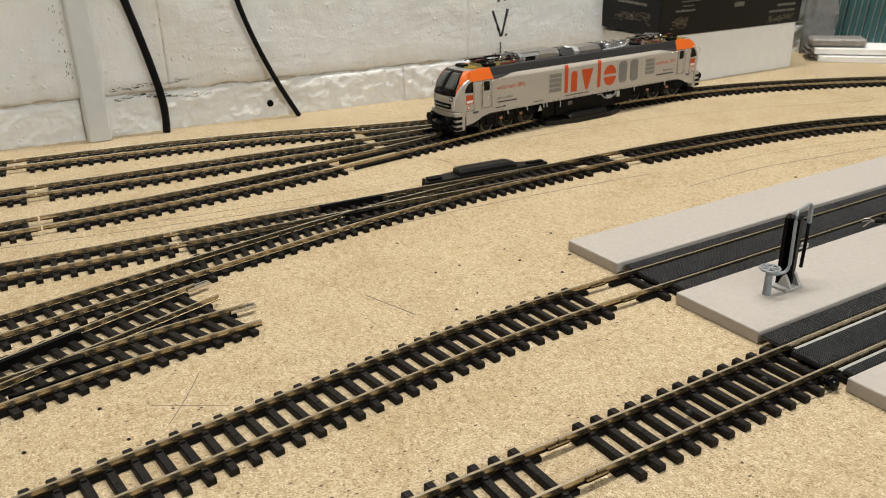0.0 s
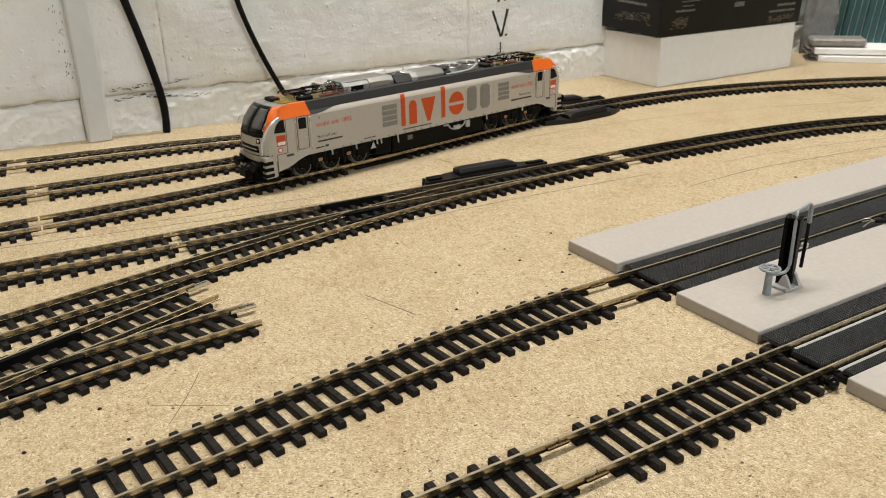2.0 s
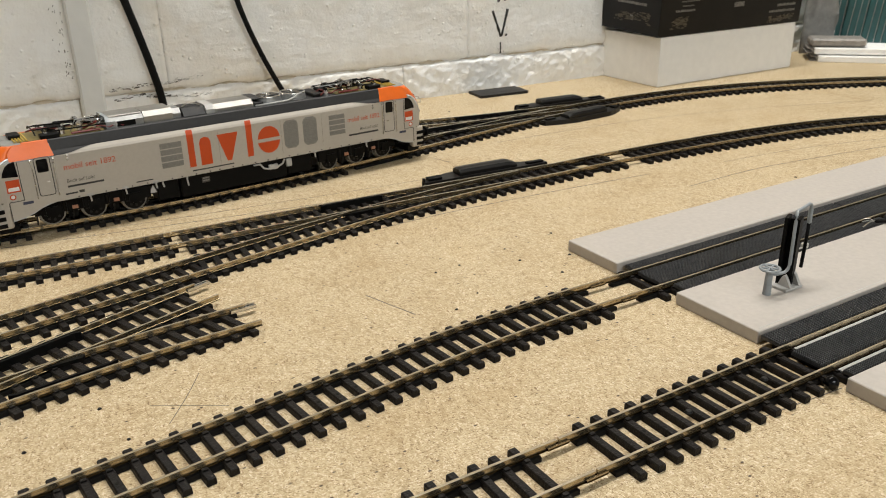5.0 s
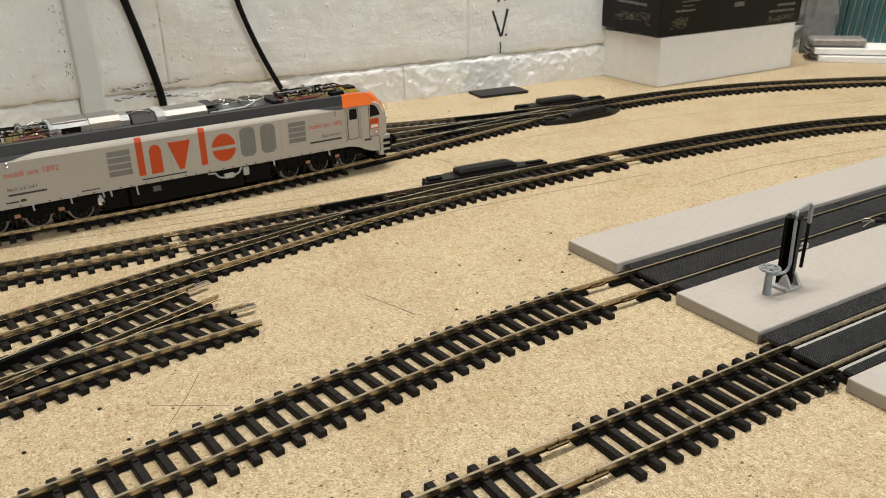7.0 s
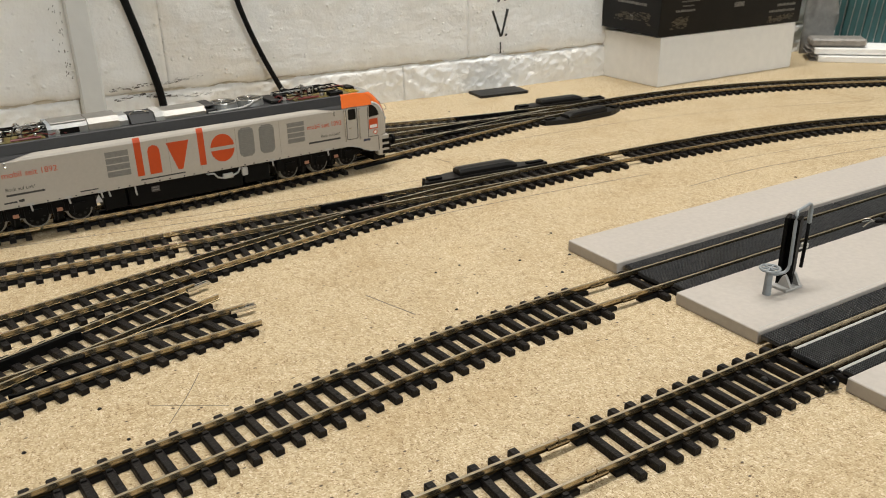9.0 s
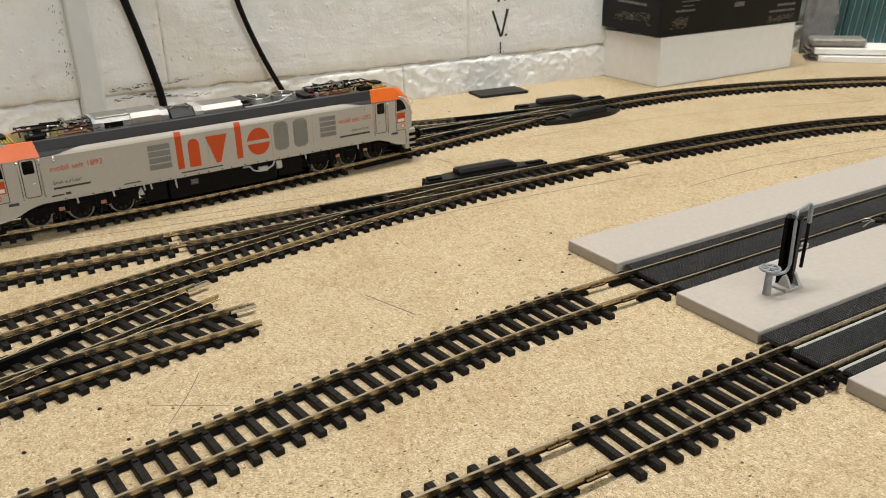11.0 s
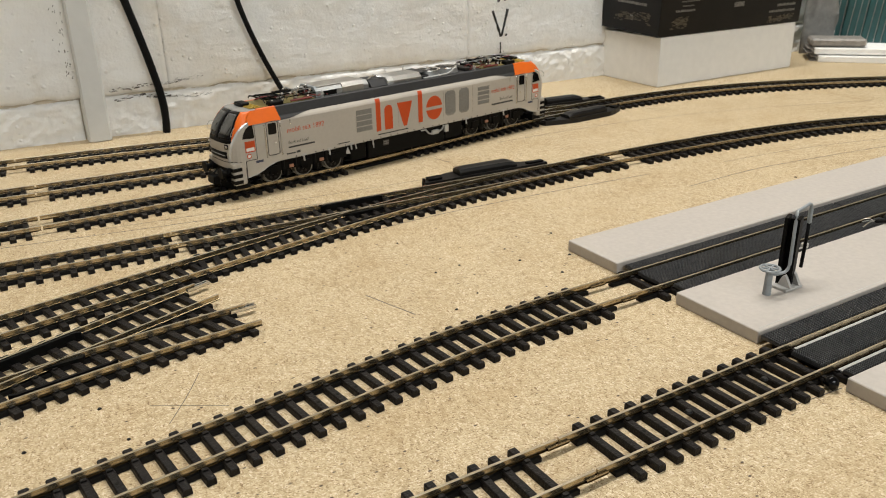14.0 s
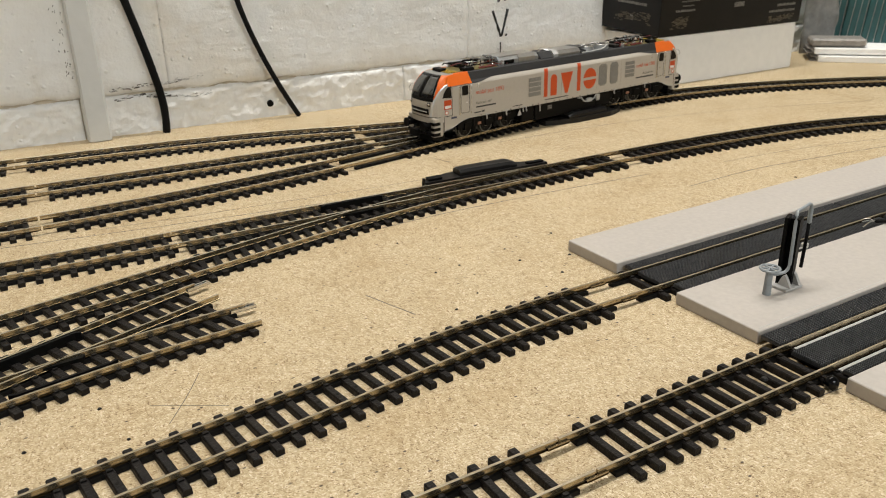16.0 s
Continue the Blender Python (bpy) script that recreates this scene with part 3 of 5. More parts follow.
def turnout(label, lines, start, ends):
    """Routes that share their toe: outer stock rails, blades, frogs, check rails and long sleepers. The first line is the middle or main one."""
    t = thing("turnout", label, "model turnout", group="model railway turnouts")
    main = lines[0]
    subs = [cut(L, start, e) for L, e in zip(lines, ends)]
    seps = [np.zeros(len(subs[0]))] + [gap_of(subs[0], M) for M in subs[1:]]
    final = [s[-1] for s in seps]
    left, right = int(np.argmax(final)), int(np.argmin(final))
    for k, L in enumerate(subs):
        for side in (-1, 1):
            stock = (side == 1 and k == left) or (side == -1 and k == right)
            a = 0
            if not stock:
                other = subs[left] if side == 1 else subs[right]
                apart = np.abs(gap_of(L, other))
                wide = np.nonzero(apart > 1.5)[0]
                a = int(wide[0]) if len(wide) else len(L) - 3
            if a < len(L) - 3:
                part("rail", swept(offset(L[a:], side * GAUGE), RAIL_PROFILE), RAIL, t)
                part("sleeper_web", swept(offset(L[a:-2], side * GAUGE), WEB_PROFILE), WEB, t)
    # frogs with their check rails
    for i in range(len(subs)):
        for j in range(len(subs)):
            if i != j and final[i] > final[j]:
                g = gap_of(subs[j], subs[i])
                hit = np.nonzero(g > 2 * GAUGE - 0.4)[0]
                if len(hit) and hit[0] < len(g) - 6:
                    f = hit[0]
                    p, n = subs[j][f], left_of(subs[j])[f]
                    c = p + n * GAUGE
                    d = subs[j][f] - subs[j][f - 3]
                    m = pose(c[0] * MM, c[1] * MM, 0, 0, 0, math.degrees(math.atan2(d[1], d[0])))
                    bm = prism(bmesh.new(), [(-16, -0.9), (6, -2.6), (8, 2.2), (-4, 2.2), (-16, 0.9)], 2.3, 3.7)
                    part("frog", bm, BLACK, t, "black plastic frog block").matrix_local = m
                    s = lengths(subs[j])[f]
                    check_rail(t, subs[j], -1, max(2, s - 22), s + 14)
                    s = lengths(subs[i])[min(f, len(subs[i]) - 1)]
                    check_rail(t, subs[i], 1, max(2, s - 22), s + 14)
    # sleepers
    d = lengths(subs[0])
    s = 3.0
    while s < d[-1] - 2:
        p, turn = along(subs[0], s)
        here = sorted(float(np.interp(s, d, q)) for q in seps)
        groups = [[here[0], here[0]]]
        for h in here[1:]:
            if h - groups[-1][1] < 30.5:
                groups[-1][1] = h
            else:
                groups.append([h, h])
        for lo, hi in groups:
            timber(t, p, turn, lo - 15, hi + 15)
        s += 7.0
    return t


sB = near_s(LINE_B, (69.3, 307))
sA = near_s(LINE_A, (37.5, 195.5))
track("straight model track of black sleepers and brass rails on chipboard", LINE_B, 0, sB - 0.5, tail=11.5, joins=(sB,))
track("model track running between two grey platforms", LINE_B, sB + 0.5, None, lead=17.0)
track("short near model track with black sleepers on chipboard", LINE_A, 0, sA - 0.5, tail=9)
track("model track leading in beside the grey platform", LINE_A, sA + 0.5, None, lead=12.0, joins=(sA,))
eD, eE = near_s(LINE_D, (-118, 337)), near_s(LINE_E, (-132, 375.5))
turnout("brass-railed turnout with black check rails on chipboard", [LINE_E, LINE_D], 0, [eE, eD])
track("model siding of black sleepers leading off the turnout", LINE_E, eE + 0.6, None, lead=4, joins=(eE + 0.3,))
track("model main track of black sleepers and brass rails", LINE_D, eD + 0.6, None, lead=-9.5, joins=(eD + 0.3,))
sDR = near_s(LINE_DR, (120, 508.2))
track("short track piece at the toe of the turnout", LINE_DR, 0.6, sDR - 0.5, lead=4, tail=9, joins=(0, 17), skip=((15, 20),))
track("curved model track sweeping across the board", LINE_DR, sDR + 0.5, None, lead=9, joins=(sDR,))
turnout("unconnected turnout with open rail ends on chipboard", [LINE_CA, LINE_CB], 60, [lengths(LINE_CA)[-1], lengths(LINE_CB)[-1]])
for p0, turn in ((along(offset(LINE_CA, GAUGE), lengths(LINE_CA)[-1])), (along(offset(LINE_CB, GAUGE), lengths(LINE_CB)[-1]))):
    lj = thing("rail_joiner", "loose bright metal joiner on a rail end", "rail joiner", pose(p0[0] * MM, p0[1] * MM, 0, 0, 0, turn))
    part("clip", boxes((-4, 7, -1.25, -0.5, 2.3, 3.6), (-4, 7, 0.5, 1.25, 2.3, 3.6), (-4, 7, -1.25, 1.25, 2.3, 2.6)), STEEL, lj)

# three-way turnout, its three sidings, and the curve beyond it
sT = near_s(PATH, tuple(TOE3))
BACK = PATH[::-1].copy()
bT = near_s(BACK, tuple(TOE3))
F_END, G_END, H_END = near_s(BACK, (-62, 502)), near_s(LINE_G, (-47, 558)), near_s(LINE_H, (-60, 592.8))
turnout("three-way turnout with dark check rails", [cut(LINE_G, near_s(LINE_G, tuple(TOE3)), 1e4), cut(BACK, bT, 1e4), cut(LINE_H, near_s(LINE_H, tuple(TOE3)), 1e4)], 0,
        [G_END - near_s(LINE_G, tuple(TOE3)), F_END - bT, H_END - near_s(LINE_H, tuple(TOE3))])
for L, a, what in ((BACK, F_END, "siding track with brown weathered rails"), (LINE_G, G_END, "middle siding track with brown weathered rails"), (LINE_H, H_END, "rear siding track with brown weathered rails beside the wall")):
    mid = {0: (-212, 404), 1: (-240, 460.8), 2: (-281, 519.6)}[(L is LINE_G) + 2 * (L is LINE_H)]
    m = near_s(L, mid)
    track(what, L, a + 0.6, m - 0.5, lead=6, tail=6.5, joins=(a, m))
    track(what.replace("weathered ", "") + " past a joint", L, m + 0.5, None, lead=6.5)
track("far curved track with brown weathered rails", PATH, sT + 0.5, None, lead=4, joins=(sT,))


# ---- point motors ----
def point_motor(label, m, flip=1, half=43.0):
    t = thing("point_motor", label, "point motor", m, group="point motors beside the turnouts")
    f = flip
    part("base", prism(bmesh.new(), [(-half, -6), (half, -6), (half, -1), (24, 4.5), (14, 6.5), (-22, 6.5), (-30, 4), (-half, -1)][::f], 0, 3.6), MOTOR, t)
    bm = bmesh.new()
    prof = [(-5.0, 3.4), (-5.0, 5.8), (-3.8, 7.4), (0, 7.9), (3.8, 7.4), (5.0, 5.8), (5.0, 3.4)]
    rings = []
    for x, k in ((-19, 0.86), (-17.5, 1.0), (16, 1.0), (21, 0.62)):
        rings.append([bm.verts.new((x * MM, y * MM, (3.4 + (z - 3.4) * k) * MM)) for y, z in prof])
    for a, b in zip(rings, rings[1:]):
        for i in range(len(prof) - 1):
            bm.faces.new((a[i], b[i], b[i + 1], a[i + 1]))
    bm.faces.new(rings[0])
    bm.faces.new(rings[-1][::-1])
    bmesh.ops.recalc_face_normals(bm, faces=bm.faces)
    part("housing", bm, MOTOR, t)
    part("cover_clip", boxes((-half + 3, -31, -4.6, 0.5, 3.4, 5.2), bevel=0.3), BLACK, t)
    part("cover_clip", boxes((29, half - 2, -4.8, -1.4, 3.4, 4.9), bevel=0.3), BLACK, t)
    part("switch_lever", boxes((-half - 0.5, -half + 0.6, -4, -2.6, 1.0, 5.8)), BLACK, t)
    return t


def beside(L, s, off):
    p, turn = along(L, s)
    n = (-math.sin(radians(turn)), math.cos(radians(turn)))
    return (p[0] + n[0] * off) * MM, (p[1] + n[1] * off) * MM, turn


x, y, a = beside(LINE_E, near_s(LINE_E, (36, 463)), -22.5)
point_motor("long black point motor beside the turnout", pose(x, y, 0, 0, 0, a + 180))
x, y, a = beside(PATH, near_s(PATH, (103, 643)), -18.5)
point_motor("black point motor on the near side of the three-way turnout", pose(x, y, 0, 0, 0, a + 180), half=40)
point_motor("black point motor on the wall side of the three-way turnout", pose(0.099, 0.6745, 0, 0, 0, 25.0))

pad = thing("foam_pad", "thin black foam pad lying by the wall", "pad", pose(0.0531, 0.7306, 0, 0, 0, 24.0))
part("sheet", boxes((-24, 24, -12.5, 12.5, 0, 2.4), bevel=0.3), MOTOR, pad)


# ---- platforms with dark ribbed infill ----
def platform(label, corner, turn, wide, long=420.0, z=5.2):
    t = thing("platform", label, "model platform", pose(corner[0] * MM, corner[1] * MM, 0, 0, 0, turn), group="grey model platforms")
    part("slab", boxes((0, long, 0, wide, 0, z), bevel=0.35), PLATFORM, t)
    part("kerb_line", boxes((2.5, long - 2, 1.6, 1.95, z - 0.2, z + 0.06)), CASTLIGHT, t)
    return t


platform("long light grey platform slab on the board", (77.0, 330.2), 30.8, 33.7)
platform("light grey island platform slab with a water crane", (115.6, 264.4), 30.6, 40.8)
platform("light grey platform slab beside the near track", (149.5, 203.0), 30.0, 33.0)


def rib_strip(name, parent, L, a, b, lo, hi, z0, z1):
    """A strip of fine ridges that run with the track."""
    n = max(2, int(round((hi - lo) / 0.85)))
    w = (hi - lo) / n
    prof = [(lo, z0)]
    for i in range(n):
        x = lo + i * w
        prof += [(x + 0.05 * w, z1 - 0.7), (x + 0.25 * w, z1), (x + 0.65 * w, z1), (x + 0.85 * w, z1 - 0.7)]
    prof += [(hi, z0)]
    part(name, swept(cut(L, a, b), prof[::-1]), RIBBED, parent)


def infill(label, L, a, lo, hi, left_gap=6.8, right_gap=10.4):
    """Panels beside and between the rails, on a pale sheet that shows in the gaps."""
    t = thing("track_infill", label, "track infill", group="ribbed track infills")
    end = lengths(L)[-1] - 4
    s = a
    while s < end:
        e = min(s + 74, end)
        rib_strip("centre_panel", t, L, s, e - 0.35, -6.8, left_gap, 3.0, 4.7)
        rib_strip("side_panel", t, L, s + 1, e - 0.35, 10.4, hi, 3.0, 4.5)
        rib_strip("side_panel", t, L, s + 4, e - 0.35, -lo, -right_gap, 3.0, 4.5)
        s = e
    if left_gap < 6:
        for q0, q1 in ((-7.6, 7.6), (-lo, -10.0)):
            part("base_sheet", swept(cut(L, a + 5.0, end), [(q0, 2.45), (q0, 3.02), (q1, 3.02), (q1, 2.45)]), CASTLIGHT, t, "pale grey sheet under the panels")


infill("dark ribbed infill panels between rails and platforms", LINE_B, near_s(LINE_B, (88.5, 316.8)), 18.2, 15.6, 6.6)
infill("dark ribbed infill panels along the island platform", LINE_A, near_s(LINE_A, (125.5, 247)), 16.2, 18.8, 4.9, 12.3)


# ---- water crane on the island platform ----
def water_crane():
    t = thing("water_crane", "grey and black model water crane on the platform", "water crane", pose(0.1404, 0.3030, 0.0052, 0, 0, 30))
    part("base_plate", boxes((-5.2, 5.2, -4.8, 4.2, 0, 1.2), bevel=0.2), CASTLIGHT, t, "pale grey base plate")
    bm = bmesh.new()
    for x in (-2.2, 3.4):
        m = pose(x * MM, -1.5 * MM, 1.0 * MM, 90, 0, 90)
        prism(bm, [(-3.4, 0), (3.0, 0), (1.2, 4.2), (0.2, 5.2), (-0.8, 4.2)], -0.7, 0.7, m)
    part("foot_bracket", bm, CASTLIGHT, t, "pale grey triangular brackets")
    for x, lab in ((-2.6, ""), (1.9, "")):
        ob = part("column_plate", boxes((x - 0.75, x + 0.75, -2.2, 3.4, 1.1, 30.0), bevel=0.15), BLACK, t, "black upright column plate")
        ob.matrix_local = pose(0.0006, 0.0004, 0, 0, 0.3, -66)
    part("column_web", boxes((-2.0, 1.3, 2.2, 2.9, 1.1, 28.5)), BLACK, t).matrix_local = pose(0.0006, 0.0004, 0, 0, 0.3, -66)
    pipe = [(-10.5, -1.2, 8.6), (-8.0, -1.8, 8.0), (-4.6, -2.4, 8.2), (-3.0, -2.6, 9.4), (-2.3, -2.6, 11.5), (-2.1, -2.4, 20), (-1.9, -2.2, 29.5), (-1.4, -1.8, 31.8), (0.6, -0.6, 32.8), (9.6, 0.9, 33.8), (10.9, 1.0, 33.2), (11.2, 1.0, 31.0)]
    part("pipe", tube(pipe, 0.72, 8), CAST, t, "blue-grey bent water pipe", smooth=True)
    part("outlet", boxes((10.4, 12.0, 0.2, 1.8, 25.0, 31.6), bevel=0.3), CAST, t)
    hose = [(11.2, 1.0, 25.4), (11.2, 1.1, 18), (11.0, 1.2, 12), (10.6, 1.2, 5.6)]
    part("hose", tube(hose, 0.75, 8), BLACK, t, "black hanging hose", smooth=True)
    post = rod(bmesh.new(), (-12.2, -1.1, 0), (-12.2, -1.1, 10.6), 1.7, 12, 1.35)
    part("valve_post", post, CAST, t, "blue-grey valve post", smooth=False)
    wheel = part("handwheel", bmesh.new(), CAST, t, "blue-grey spoked handwheel")
    bm = bmesh.new()
    ring = [(-12.2 + 3.8 * math.cos(2 * math.pi * i / 24), -1.1 + 3.8 * math.sin(2 * math.pi * i / 24), 11.3) for i in range(25)]
    tmp = tube(ring, 0.55, 6)
    tmp.to_mesh(wheel.data)
    tmp.free()
    bm.from_mesh(wheel.data)
    for k in range(3):
        a = k * math.pi / 3 + 0.3
        rod(bm, (-12.2 + 3.6 * math.cos(a), -1.1 + 3.6 * math.sin(a), 11.3), (-12.2 - 3.6 * math.cos(a), -1.1 - 3.6 * math.sin(a), 11.3), 0.42, 6)
    rod(bm, (-12.2, -1.1, 10.3), (-12.2, -1.1, 11.9), 0.9, 8)
    bm.to_mesh(wheel.data)
    bm.free()
    return t


water_crane()

# feed wire with bare ends on the island platform, clip at the rail, bead and screw
wire = thing("feed_wire", "black feed wire with bare silver ends", "wire")
part("sheath", tube([(260, 372, 8), (240, 371, 7.5), (225, 371, 7.0), (212, 371.5, 6.6)], 0.9, 8), CABLE, wire, smooth=True)
for dx, dy, dz in ((-9, -6, -0.6), (-4, 3.5, 0.2), (-7, -1.0, 0.4)):
    part("strand", tube([(212, 371.5, 6.6), (212 + dx * 0.5, 371.5 + dy * 0.5, 7.2), (212 + dx, 371.5 + dy, 6.4 + dz)], 0.38, 6), STEEL, wire, "bare silver wire strand")
clip = thing("rail_clip", "small silver feed clip by the rail", "feed clip", pose(0.1655, 0.3432, 0, 0, 0, 30))
part("body", boxes((-1.5, 1.5, -1.2, 1.2, 5.2, 7.6), (-4.5, -1.0, -0.4, 0.4, 5.2, 6.0), bevel=0.25), SOLDER, clip)
bm = bmesh.new()
bmesh.ops.create_uvsphere(bm, u_segments=20, v_segments=12, radius=2.5 * MM)
bead = part("bead", bm, GLASS, smooth=True)
bead.matrix_world = pose(0.1287, 0.2330, 0.0025)
tagged(bead, "small glossy black bead lying on the board", "bead")
for L, at in ((LINE_A, (108, 237)), (LINE_A, (76, 217.5))):
    p, turn = along(L, near_s(L, at))
    sc = thing("track_screw", "small dark screw holding down a sleeper", "screw", pose(p[0] * MM, p[1] * MM, 0.0022, 0, 0, turn), group="track screws")
    part("head", rod(bmesh.new(), (0, 0, 0), (0, 0, 0.7), 1.3, 12, 0.9), MOTOR, sc)


# ---- pencil lines on the board ----
def pencil(pts, w=0.45):
    w *= 1.35
    L = curve(pts, 6, 3.0)
    t = part("pencil_line", swept(L, [(-w / 2, 0.0), (w / 2, 0.0), (w / 2, 0.05), (-w / 2, 0.05)]), PENCIL)
    tagged(t, "thin grey pencil line drawn on the chipboard", "pencil line", "pencil lines on the board", "structure")


pencil([(-221.6, 378.1), (-119.1, 416.2), (0.8, 464.7), (72.6, 504.7), (142.5, 537.3), (230, 571)])
pencil([(-180, 402), (-119.1, 428), (-30, 468), (34.8, 500), (60, 512)], 0.3)
pencil([(-35.9, 391.7), (0.4, 415.0), (72.1, 452.1), (128.1, 478.2)])
pencil([(144.9, 452.2), (192.3, 482.8), (221.9, 496.4), (267.1, 515.5), (330, 541)])
pencil([(145.7, 505.4), (173.8, 524), (215, 544.5), (267.2, 560), (340, 570)], 0.35)
pencil([(180, 500), (220, 519), (267, 537), (330, 553)], 0.3)
pencil([(-89.3, 221.4), (-87.6, 230), (-87.1, 238), (-88.3, 252.8)], 0.2)
pencil([(-99.2, 232.3), (-88, 232.0), (-72.5, 231.2)], 0.15)
pencil([(-33.3, 314.0), (-27, 308.5), (-19, 301), (-11.8, 294.9)], 0.4)
pencil([(-5.8, 524.3), (5.4, 514.0)], 0.35)
pencil([(149.9, 668), (170, 658), (188.1, 649.2)], 0.35)
pencil([(40, 560), (110, 598), (180, 628), (260, 650), (360, 668)], 0.3)
# traces a crack line in the board with the same thin strip
pencil([(89.6, 212.3), (98.2, 216.6), (110.4, 222.5), (123.5, 229.3), (132.9, 233.5)], 0.35)
for sx, sy, sr in ((59.7, 353.6, 0.9), (53.4, 333.6, 0.9), (54.7, 382, 0.8), (29.7, 362.4, 0.6), (35.7, 348.2, 0.7), (5, 298.6, 0.7), (7.4, 343.9, 0.6), (212.2, 464.9, 0.9), (7.7, 661.2, 1.0), (-129.7, 207.5, 0.8), (-115.5, 230.9, 0.8), (-99.6, 213.3, 0.7), (14.3, 313.8, 0.5), (-22.6, 372.9, 0.6), (-3.6, 336.1, 0.7)):
    crumb = part("crumb", rod(bmesh.new(), (0, 0, 0), (0, 0, 0.35), sr, 7, sr * 0.6), SLEEPER)
    crumb.matrix_world = pose(sx * MM, sy * MM, 0, 0, 0, sx * 31)
    tagged(crumb, "tiny dark crumb lying on the chipboard", "crumb", "crumbs on the board")


# ---- boxes in the corner ----
white_box = thing("white_carton", "plain white carton standing by the wall", "carton", pose(0.1990, 0.7413, 0, 0, 0, 29.6))
part("carton_body", boxes((0, 181, 0, 80, 0, 44.3), bevel=0.5), CARD, white_box)
black_box = thing("black_carton", "glossy black printed model box lying on a white carton", "carton", pose(0.1970, 0.7385, 0.0446, 2.6, 0, 29.6))
part("box_body", boxes((-2, 186, 0, 78, 0, 62), bevel=0.5), BLACKCARD, black_box)
front, side = pose(0, -0.0001, 0), pose(-0.0021, 0.078, 0, 0, 0, -90)
def dashes(parent, m, rows, material):
    """Lines of small unreadable print as runs of short bars."""
    for x0, x1, z0, z1 in rows:
        bm, x = bmesh.new(), x0
        while x < x1:
            w = jitter.uniform(0.8, 2.2)
            box(bm, x, min(x1, x + w), -0.15, 0.05, z0 + jitter.uniform(0, 0.3), z1 - jitter.uniform(0, 0.4))
            x += w + jitter.uniform(0.3, 0.7)
        part("print_line", bm, material, parent).matrix_local = m


def worn_print(parent, m, x0, x1, z0, z1, material):
    """A faded picture print: many short strokes with gaps."""
    bm = bmesh.new()
    for k in range(80):
        x = jitter.uniform(x0, x1 - 3)
        z = z0 + (z1 - z0) * min(0.9, max(0.0, jitter.gauss(0.35, 0.2) + 0.25 * (x - x0) / (x1 - x0)))
        box(bm, x, x + jitter.uniform(1.2, 4.5), -0.15 - 0.002 * k, 0.05, z, z + jitter.uniform(0.4, 1.1))
    part("print_picture", bm, material, parent).matrix_local = m


worn_print(black_box, front, 11, 33, 6.0, 16.5, BRONZE)
worn_print(black_box, front, 138, 178, 2.0, 9.0, BRONZE)
dashes(black_box, front, [(16, 40, 20.5, 22.5), (24, 38, 25, 26.3), (22, 44, 29, 30.2), (26, 40, 32.5, 33.5), (90, 103, 20.5, 25), (88, 112, 29, 31), (140, 176, 11.5, 14), (150, 176, 17, 19.5), (154, 180, 22.5, 25), (148, 182, 29, 31)], GREYINK)
worn_print(black_box, side, 18, 66, 8, 19.5, BRONZE)
dashes(black_box, side, [(22, 60, 25, 27.5), (30, 56, 31.5, 33.5), (40, 44, 11, 16)], GREYINK)

flat_at = pose(0.3949, 0.8542, 0, 0, 0, -16.6)
for k, (dz, dx, dy, dt) in enumerate(((0, 0, 0, 0), (7.4, -4, 4, 0.8))):
    fb = thing("flat_carton", "flat white carton, one of a stack of two", "carton", flat_at @ pose(dx * MM, dy * MM, dz * MM, 0, 0, dt), group="flat white cartons")
    part("tray", boxes((0, 190, 0, 46, 0, 6.2), bevel=0.5), CARD, fb)
    # darker brown-grey lips stand for the shadow in the open end
    part("flap", boxes((-7, 0.2, 3, 42, 0.6, 1.2), (-6, 0.2, 4, 41, 4.6, 5.2)), SLEEVE, fb, "brown-grey flaps for the shadowed open end")
blister = thing("plastic_package", "crumpled grey plastic package on flat cartons", "package", flat_at @ pose(-0.006, 0.006, 0.0146, 0, 0, 2))
part("sleeve", boxes((-2, 52, 2, 30, 0, 8), bevel=2.0), SLEEVE, blister, "brown-grey sleeve")
bm = bmesh.new()
for j in range(13):
    for i in range(9):
        bm.verts.new(((-8 + i * 4.2 + 2.2 * noise.noise(Vector((i * 0.7, j * 0.6, 1)))) * MM, (32 + 5 * noise.noise(Vector((i * 0.5, j * 0.5, 5))) - 0.25 * j) * MM, (j * 7.0 - 12) * MM))
bm.verts.ensure_lookup_table()
for j in range(12):
    for i in range(8):
        k = j * 9 + i
        bm.faces.new((bm.verts[k], bm.verts[k + 1], bm.verts[k + 10], bm.verts[k + 9]))
bmesh.ops.solidify(bm, geom=bm.faces[:], thickness=0.8 * MM)
part("film", bm, FILM, blister, "pale crumpled film", smooth=True)
for i in range(27):
    bk = thing("binder", "dark teal folder standing upright in a row", "folder", flat_at @ pose((-4 + i * 6.9) * MM, 0.05, 0, 0, 5.0 + jitter.uniform(-0.8, 0.8), 0), group="row of teal folders")
    part("cover", boxes((0, 6.4, 0, 60, 0, 150), bevel=0.8), TEAL, bk)
    part("spine_edge", boxes((5.9, 6.7, -0.6, 1.0, 0, 150), bevel=0.2), DULL, bk, "thin pale spine edge")


# ---- the locomotive: mm, x ahead, y to its left, z from the rail head ----
def cab_x(z):
    return 129.3 - 0.028 * max(0.0, z - 25.0) ** 2 - 0.06 * max(0.0, 25.0 - z)


def half_width(z):
    return 16.3 if z <= 37.2 else 16.3 - (z - 37.2) * 0.46


